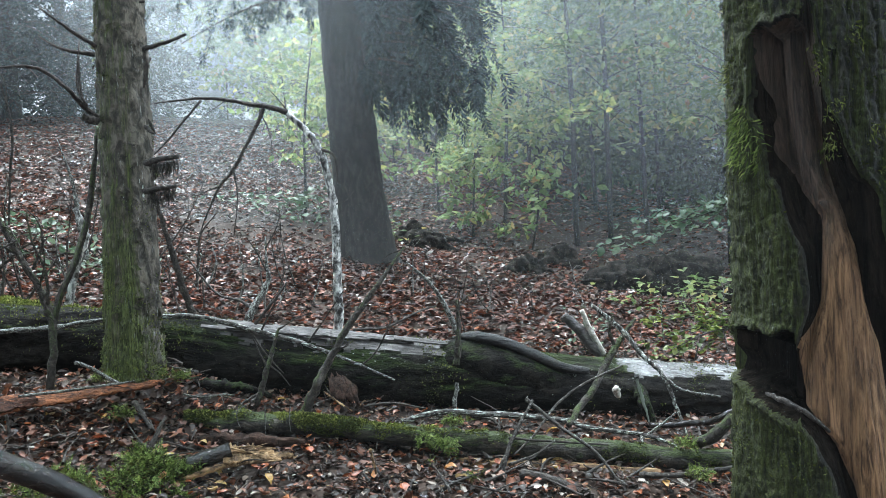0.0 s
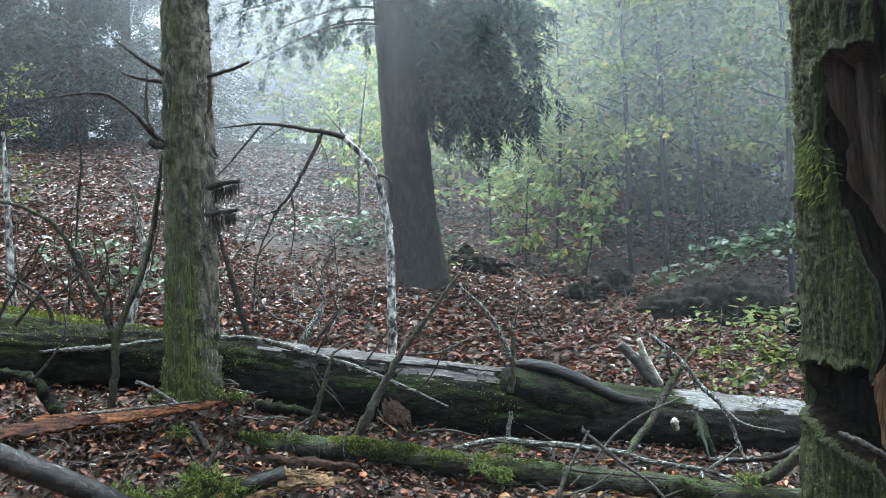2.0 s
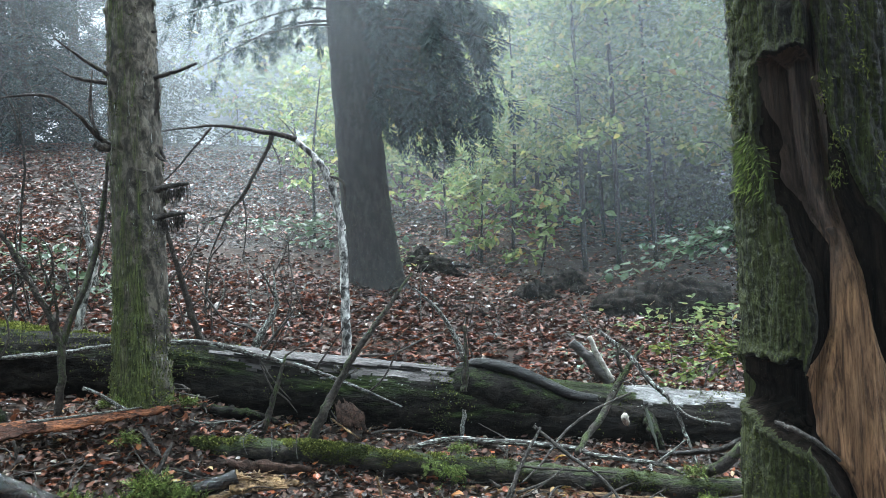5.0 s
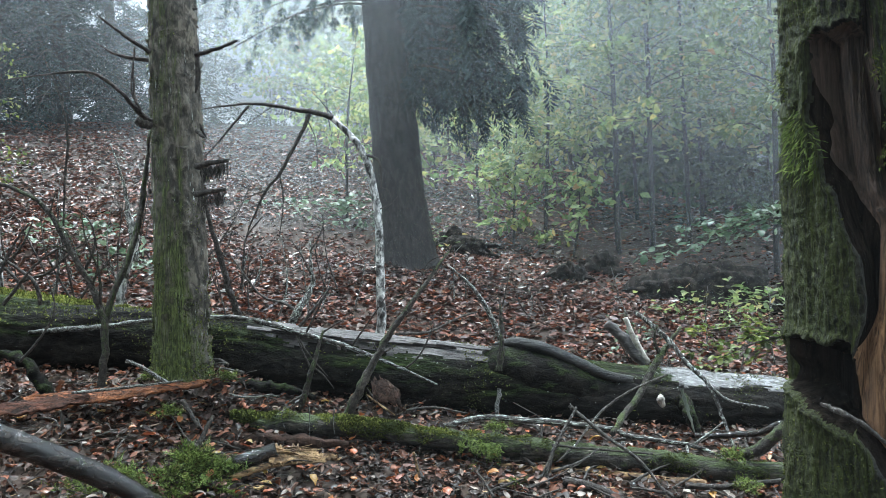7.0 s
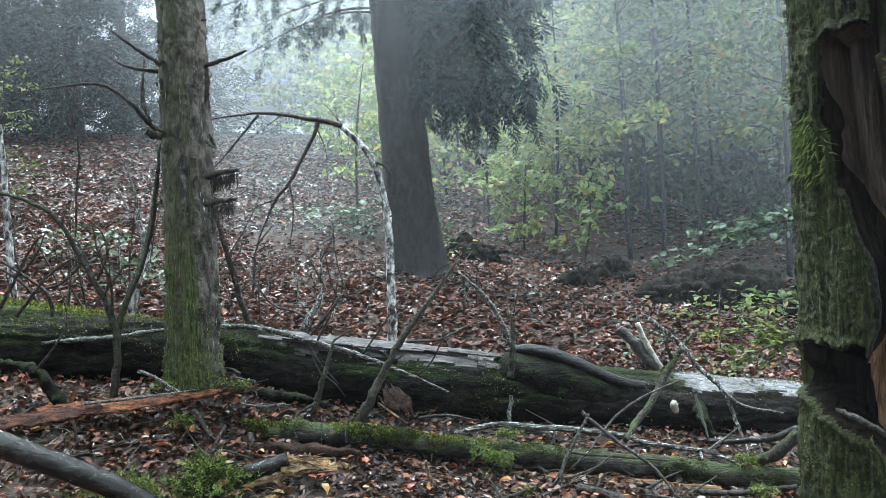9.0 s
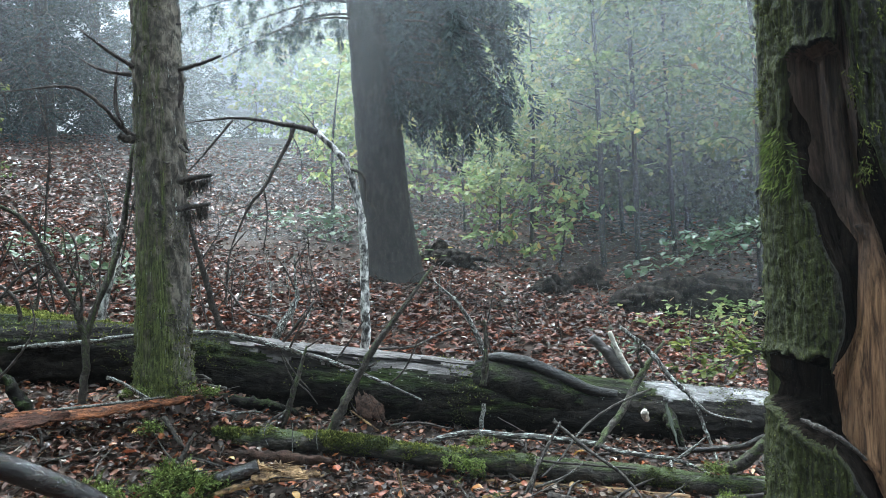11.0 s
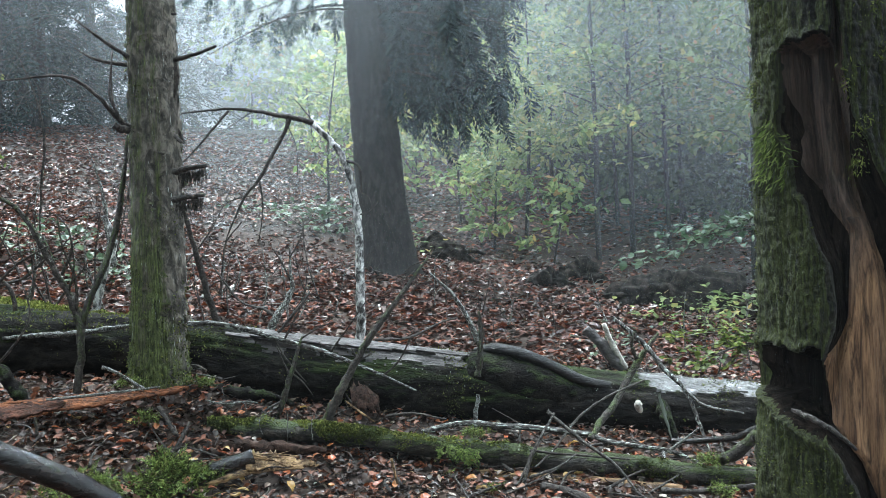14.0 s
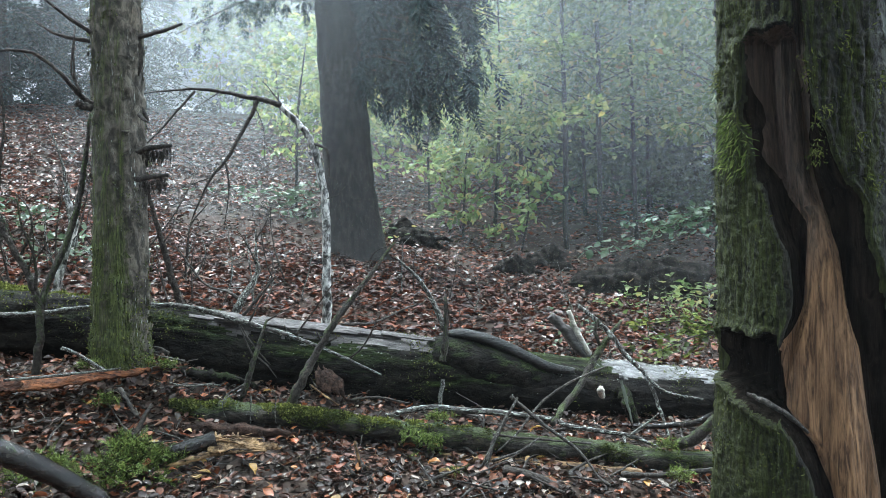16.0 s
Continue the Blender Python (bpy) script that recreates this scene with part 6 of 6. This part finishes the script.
spray("leafy_branch", (1.940, 5.013, 0.646), [(1.261, 5.070, 0.668), (1.210, 4.964, 0.543), (1.473, 5.185, 0.698), (1.408, 4.875, 0.515), (1.586, 4.990, 0.630), (1.617, 4.889, 0.539), (1.240, 4.764, 0.491)], 300, 0.046, LIME, "yellow-green beech branch low behind the log")
spray("leafy_branch", (2.711, 6.985, 1.416), [(1.232, 6.681, 1.062), (1.529, 6.706, 1.285), (1.759, 6.717, 1.129), (2.006, 6.737, 1.307), (2.157, 6.644, 1.206), (1.422, 6.693, 1.052), (2.440, 6.767, 1.427)], 190, 0.08, BLUEGREEN, "hanging leafy branch over the hollow")
for x, y, c, s, sp, m, lab in ((-2.0, 9.6, 160, 0.09, 0.45, BLUEGREEN, "low bluish bramble leaves on the slope"), (-1.2, 9.3, 120, 0.09, 0.4, BLUEGREEN, "low bluish bramble leaves on the slope"), (-2.75, 5.9, 120, 0.06, 0.25, BLUEGREEN, "low bluish bramble leaves behind the spruce"), (-3.6, 6.6, 110, 0.07, 0.3, BLUEGREEN, "low bluish bramble leaves behind the spruce"), (1.9, 6.3, 130, 0.06, 0.3, GREEN, "small green seedlings behind the log"), (2.6, 6.9, 160, 0.07, 0.35, GREEN, "small green seedlings behind the log"), (-0.55, 8.3, 40, 0.06, 0.12, GREEN, "small green shoot by the big spruce"), (0.9, 5.1, 60, 0.04, 0.12, BLUEGREEN, "small herb at the log")):
    herb("bramble", (x, y), c, s, sp, m, lab)

spray("leafy_branch", (0.475, 9.465, 2.121), [(0.061, 9.236, 2.009), (0.232, 9.249, 2.119), (0.357, 9.253, 1.966), (0.156, 9.240, 1.924)], 60, 0.11, YELLOW, "bright yellow-green leaf cluster under the spruce limbs")
broadleaf("yellow_bush", (-6.0, 9.3), 1.9, (0.15, 0), 0.55, 420, 0.065, LIME, "yellowing bush at the edge of the spruces", "", 0.02, 0.1, "bush")
lying("pale_sapling", "slim pale birch stem with dark spots", "sapling", [(-3.279, 5.093, 1.133), (-3.292, 5.102, 1.555), (-3.296, 5.111, 1.938), (-3.307, 5.120, 2.321)], (0.026, 0.024, 0.02, 0.01), BARK_BIRCH, 9, 0.15)

# ---- rotten stumps on the slope, and dark lumps for shade in the hollow ----
def mound(at, size, label, name="rotten_stump", category="stump"):
    """A ragged dark lump: a lobed body with stubby broken roots."""
    o = thing(name, (at[0], at[1], height(at[0], at[1])), label, category)
    n, k = 80, 40
    V = []
    for j in range(k + 1):
        b = math.pi * j / k
        for i in range(n):
            a = 2 * math.pi * i / n
            d = Vector((math.sin(b) * math.cos(a), math.sin(b) * math.sin(a), math.cos(b)))
            s = 0.9 + 0.5 * noise.noise(d * 1.4 + Vector(at)) + 0.2 * noise.noise(d * 4.0 + Vector(at)) + 0.07 * noise.noise(d * 9 + Vector(at)) + 0.03 * noise.noise(d * 22 + Vector(at))
            V.append(np.array(o.location) + np.array(d) * np.array(size) * s)
    F = [(j * n + i, (j + 1) * n + i, (j + 1) * n + (i + 1) % n, j * n + (i + 1) % n) for j in range(k) for i in range(n)]
    part("body", (np.array(V), F), DARK_LUMP, o)
    for _ in range(5):
        d = unit(1)[0] * np.array([1, 0.6, 0.3]) + np.array([0, 0, 0.15])
        c = np.array(o.location)
        part("root", tube([c + d * np.array(size) * 0.6, c + d * np.array(size) * 1.1, c + d * np.array(size) * 1.5 + np.array([0, 0, -0.06])], (0.04, 0.012), 6, 4, 0.3), DARK_LUMP, o)
    return o


mound((-0.28, 8.8, -0.05), (0.36, 0.16, 0.24), "black rotten stump beside the big spruce")
mound((0.8, 7.9, 0), (0.2, 0.13, 0.2), "black rotten stump among brambles")
# two black lumps added where the hollow holds only deep shade
mound((2.0, 7.5, 0), (0.62, 0.22, 0.42), "black heap added for the deep shade in the hollow")
mound((2.75, 7.1, 0.3), (0.5, 0.25, 0.36), "black mossy lump added for the deep shade in the hollow")
mound((1.15, 8.3, 0.6), (0.3, 0.14, 0.2), "dark mossy hummock among the brambles")


# ---- young broadleaf trees in the mist ----
NEAR_WOOD = (
    (1.62, 9.6, 5.2, -0.1, 1.25, 1900, YELLOW, 0.24), (2.10, 9.9, 5.6, -0.2, 1.3, 2200, GREEN, 0.26), (3.35, 9.2, 5.6, -0.25, 1.3, 2200, GREEN, 0.27), (2.72, 10.5, 5.0, -0.1, 1.3, 2200, GREEN, 0.25), (0.80, 10.3, 3.4, 0.1, 1.0, 1500, YELLOW, 0.2),
    (4.25, 9.9, 5.0, -0.2, 1.4, 2000, GREEN, 0.28), (1.25, 11.2, 4.6, 0.0, 1.2, 1900, YELLOW, 0.22), (0.35, 9.6, 1.5, 0.1, 0.75, 340, GREEN, 0.1), (-0.05, 10.7, 1.8, 0.1, 0.8, 420, YELLOW, 0.1), (1.0, 9.1, 1.1, 0.1, 0.6, 170, GREEN, 0.15),
    (-1.75, 10.0, 2.5, 0.25, 0.6, 420, YELLOW, 0.25), (-1.15, 10.4, 1.9, 0.1, 0.6, 320, YELLOW, 0.2),
)
for x, y, tall, lx, spread, n, m, low in NEAR_WOOD:
    broadleaf("young_beech", (x, y), tall, (lx, 0), spread, int(n * 1.2), 0.11, m, "slender young beech with yellowing leaves in mist" if m == YELLOW else "slender young beech with green leaves in mist", "young beeches in the mist", 0.010 + tall * 0.005, low, flat=0.6, shape=ovals)
FAR_WOOD = (
    (2.3, 11.8, 5.4, 1.6, 3000, 0.10, GREEN), (3.3, 12.0, 5.6, 1.6, 3000, 0.10, YELLOW), (4.4, 11.6, 5.4, 1.7, 3000, 0.10, GREEN), (5.6, 11.4, 4.6, 1.6, 2600, 0.10, GREEN), (1.7, 13.4, 5.0, 1.6, 2800, 0.11, YELLOW), (2.9, 14.0, 5.6, 1.8, 2800, 0.11, GREEN), (4.2, 14.2, 5.6, 1.8, 2800, 0.11, YELLOW), (5.6, 13.8, 5.0, 1.8, 2600, 0.11, GREEN), (0.6, 13.0, 3.4, 1.2, 1800, 0.10, YELLOW),
    (0.4, 15.6, 5.2, 1.8, 2400, 0.13, GREEN), (2.0, 16.6, 6.0, 2.2, 2600, 0.14, YELLOW), (3.8, 17.2, 6.4, 2.2, 2600, 0.14, GREEN), (5.6, 16.8, 6.0, 2.2, 2600, 0.14, YELLOW), (7.4, 15.4, 5.0, 2.2, 2400, 0.14, GREEN), (7.0, 12.2, 3.6, 1.6, 2000, 0.11, GREEN), (9.0, 17.5, 5.0, 2.4, 2400, 0.15, YELLOW), (1.0, 19.5, 6.0, 2.4, 2400, 0.17, GREEN), (4.6, 20.5, 7.0, 2.6, 2600, 0.18, YELLOW), (7.4, 20.0, 6.5, 2.6, 2400, 0.18, GREEN),
    (-0.7, 12.2, 2.6, 0.8, 700, 0.09, YELLOW), (-1.6, 13.0, 2.2, 0.7, 500, 0.09, YELLOW), (-2.7, 14.5, 2.0, 0.9, 500, 0.10, YELLOW), (-0.6, 15.5, 3.6, 1.3, 1300, 0.12, YELLOW), (-2.0, 16.8, 2.4, 1.3, 800, 0.12, YELLOW), (-3.8, 18.0, 2.6, 1.4, 800, 0.13, GREEN), (-3.0, 21.0, 4.6, 2.0, 1300, 0.16, YELLOW), (-5.6, 21.0, 3.4, 2.0, 1000, 0.16, YELLOW), (-1.2, 22.0, 5.5, 2.2, 1500, 0.17, GREEN), (-4.4, 25.5, 8.0, 2.6, 1000, 0.17, GREEN), (-6.6, 28.0, 9.0, 2.8, 1200, 0.17, GREEN), (-2.4, 28.0, 8.0, 2.8, 900, 0.17, YELLOW),
)
for x, y, tall, spread, n, size, m in FAR_WOOD:
    broadleaf("young_beech", (x, y), tall, (-0.15, 0), spread, int(n * (1.2 if x > 0 else 1.0)), size * 1.5, m, "slender young beech with yellowing leaves in mist" if m == YELLOW else "slender young beech with green leaves in mist", "young beeches in the mist", 0.010 + tall * 0.004, 0.12 if x < 0 else 0.22 if y < 15 else 0.05, flat=0.9)

# bushes added as a dark mass for the wood's shade, closing bright sky gaps
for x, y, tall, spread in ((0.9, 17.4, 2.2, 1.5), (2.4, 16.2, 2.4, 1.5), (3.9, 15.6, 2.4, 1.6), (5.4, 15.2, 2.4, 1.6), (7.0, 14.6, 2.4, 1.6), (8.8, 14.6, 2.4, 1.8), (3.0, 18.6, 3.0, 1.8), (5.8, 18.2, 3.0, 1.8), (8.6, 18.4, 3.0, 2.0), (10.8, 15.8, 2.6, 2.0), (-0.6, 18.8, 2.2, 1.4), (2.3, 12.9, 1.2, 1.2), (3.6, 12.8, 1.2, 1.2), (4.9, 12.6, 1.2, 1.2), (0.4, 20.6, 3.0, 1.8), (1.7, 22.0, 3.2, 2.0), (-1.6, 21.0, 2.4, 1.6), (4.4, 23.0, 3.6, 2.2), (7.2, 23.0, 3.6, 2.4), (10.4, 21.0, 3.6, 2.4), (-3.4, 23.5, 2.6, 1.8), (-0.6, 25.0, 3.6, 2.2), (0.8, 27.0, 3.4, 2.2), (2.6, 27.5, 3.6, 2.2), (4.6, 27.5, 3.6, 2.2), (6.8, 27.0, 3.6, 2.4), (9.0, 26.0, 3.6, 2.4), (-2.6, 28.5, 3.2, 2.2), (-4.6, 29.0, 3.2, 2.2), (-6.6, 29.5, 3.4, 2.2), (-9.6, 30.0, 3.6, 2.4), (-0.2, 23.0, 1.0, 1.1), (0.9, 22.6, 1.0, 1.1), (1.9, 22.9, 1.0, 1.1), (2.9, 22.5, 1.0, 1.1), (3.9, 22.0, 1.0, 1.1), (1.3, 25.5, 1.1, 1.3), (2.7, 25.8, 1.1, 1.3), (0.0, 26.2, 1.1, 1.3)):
    broadleaf("thicket_bush", (x, y), tall, (0, 0), spread, 2600, 0.15, THICKET, "bush with deep shade in its dark colour, in the misty wood", "dark bushes in the wood", 0.03, 0.02, "bush", flat=1.0)

# ---- spruces up the slope, and unseen trees added round the clearing to block light ----
first = far_spruce((-9.4, 17.4), 12.0, 2.7, "dark spruce fading into mist")
for x, y in ((-11.6, 16.6), (-7.3, 19.2), (-10.6, 18.8), (-8.4, 20.6), (-12.6, 19.4), (-13.4, 17.2), (-5.6, 24.5), (-10.8, 23.0), (-8.8, 24.4), (-12.4, 22.0), (-14.8, 20.4), (-7.2, 27.0), (-15.6, 24.0), (-12.8, 26.5), (-10.0, 27.5)):
    copy_thing(first, Matrix.Translation((x, y, height(x, y) - 0.1)) @ pose(0, 0, 0, 0, 0, rng.uniform(0, 360)))
# out-of-view spruces, added to close the place and keep light off the fronts
behind = far_spruce((-9.0, 2.0), 11.0, 2.6, "unseen dark spruce added to close the clearing and block light", 12, 5, 0.7, 2, "spruces round the clearing")
for x, y in ((-8, -4), (-4.5, -7), (0, -8.5), (4.5, -7.5), (8, -4), (-12, 7), (-5.5, -4), (5.5, -3.5), (0.5, -5.5), (-2.5, -7), (-10.5, -1), (7.5, -7), (-6.5, -9), (2.5, -11), (-2, -12)):
    copy_thing(behind, Matrix.Translation((x, y, height(x, y) - 0.1)) @ pose(0, 0, 0, 0, 0, rng.uniform(0, 360)))
# unseen beech crowns, added as a canopy that darkens the ground
for x, y, tall in ((-1.8, -2.2, 11.0), (2.4, -1.8, 10.0), (0.4, -4.5, 12.0), (-6.8, 4.8, 14.0), (-8.6, 9.4, 14.0)):
    broadleaf("beech_tree", (x, y), tall, (0.2, 0.3), 4.2, 9000, 0.2, GREEN, "unseen tall beech added to shade the clearing with its crown", "tall beeches round the clearing", 0.14, 0.5)
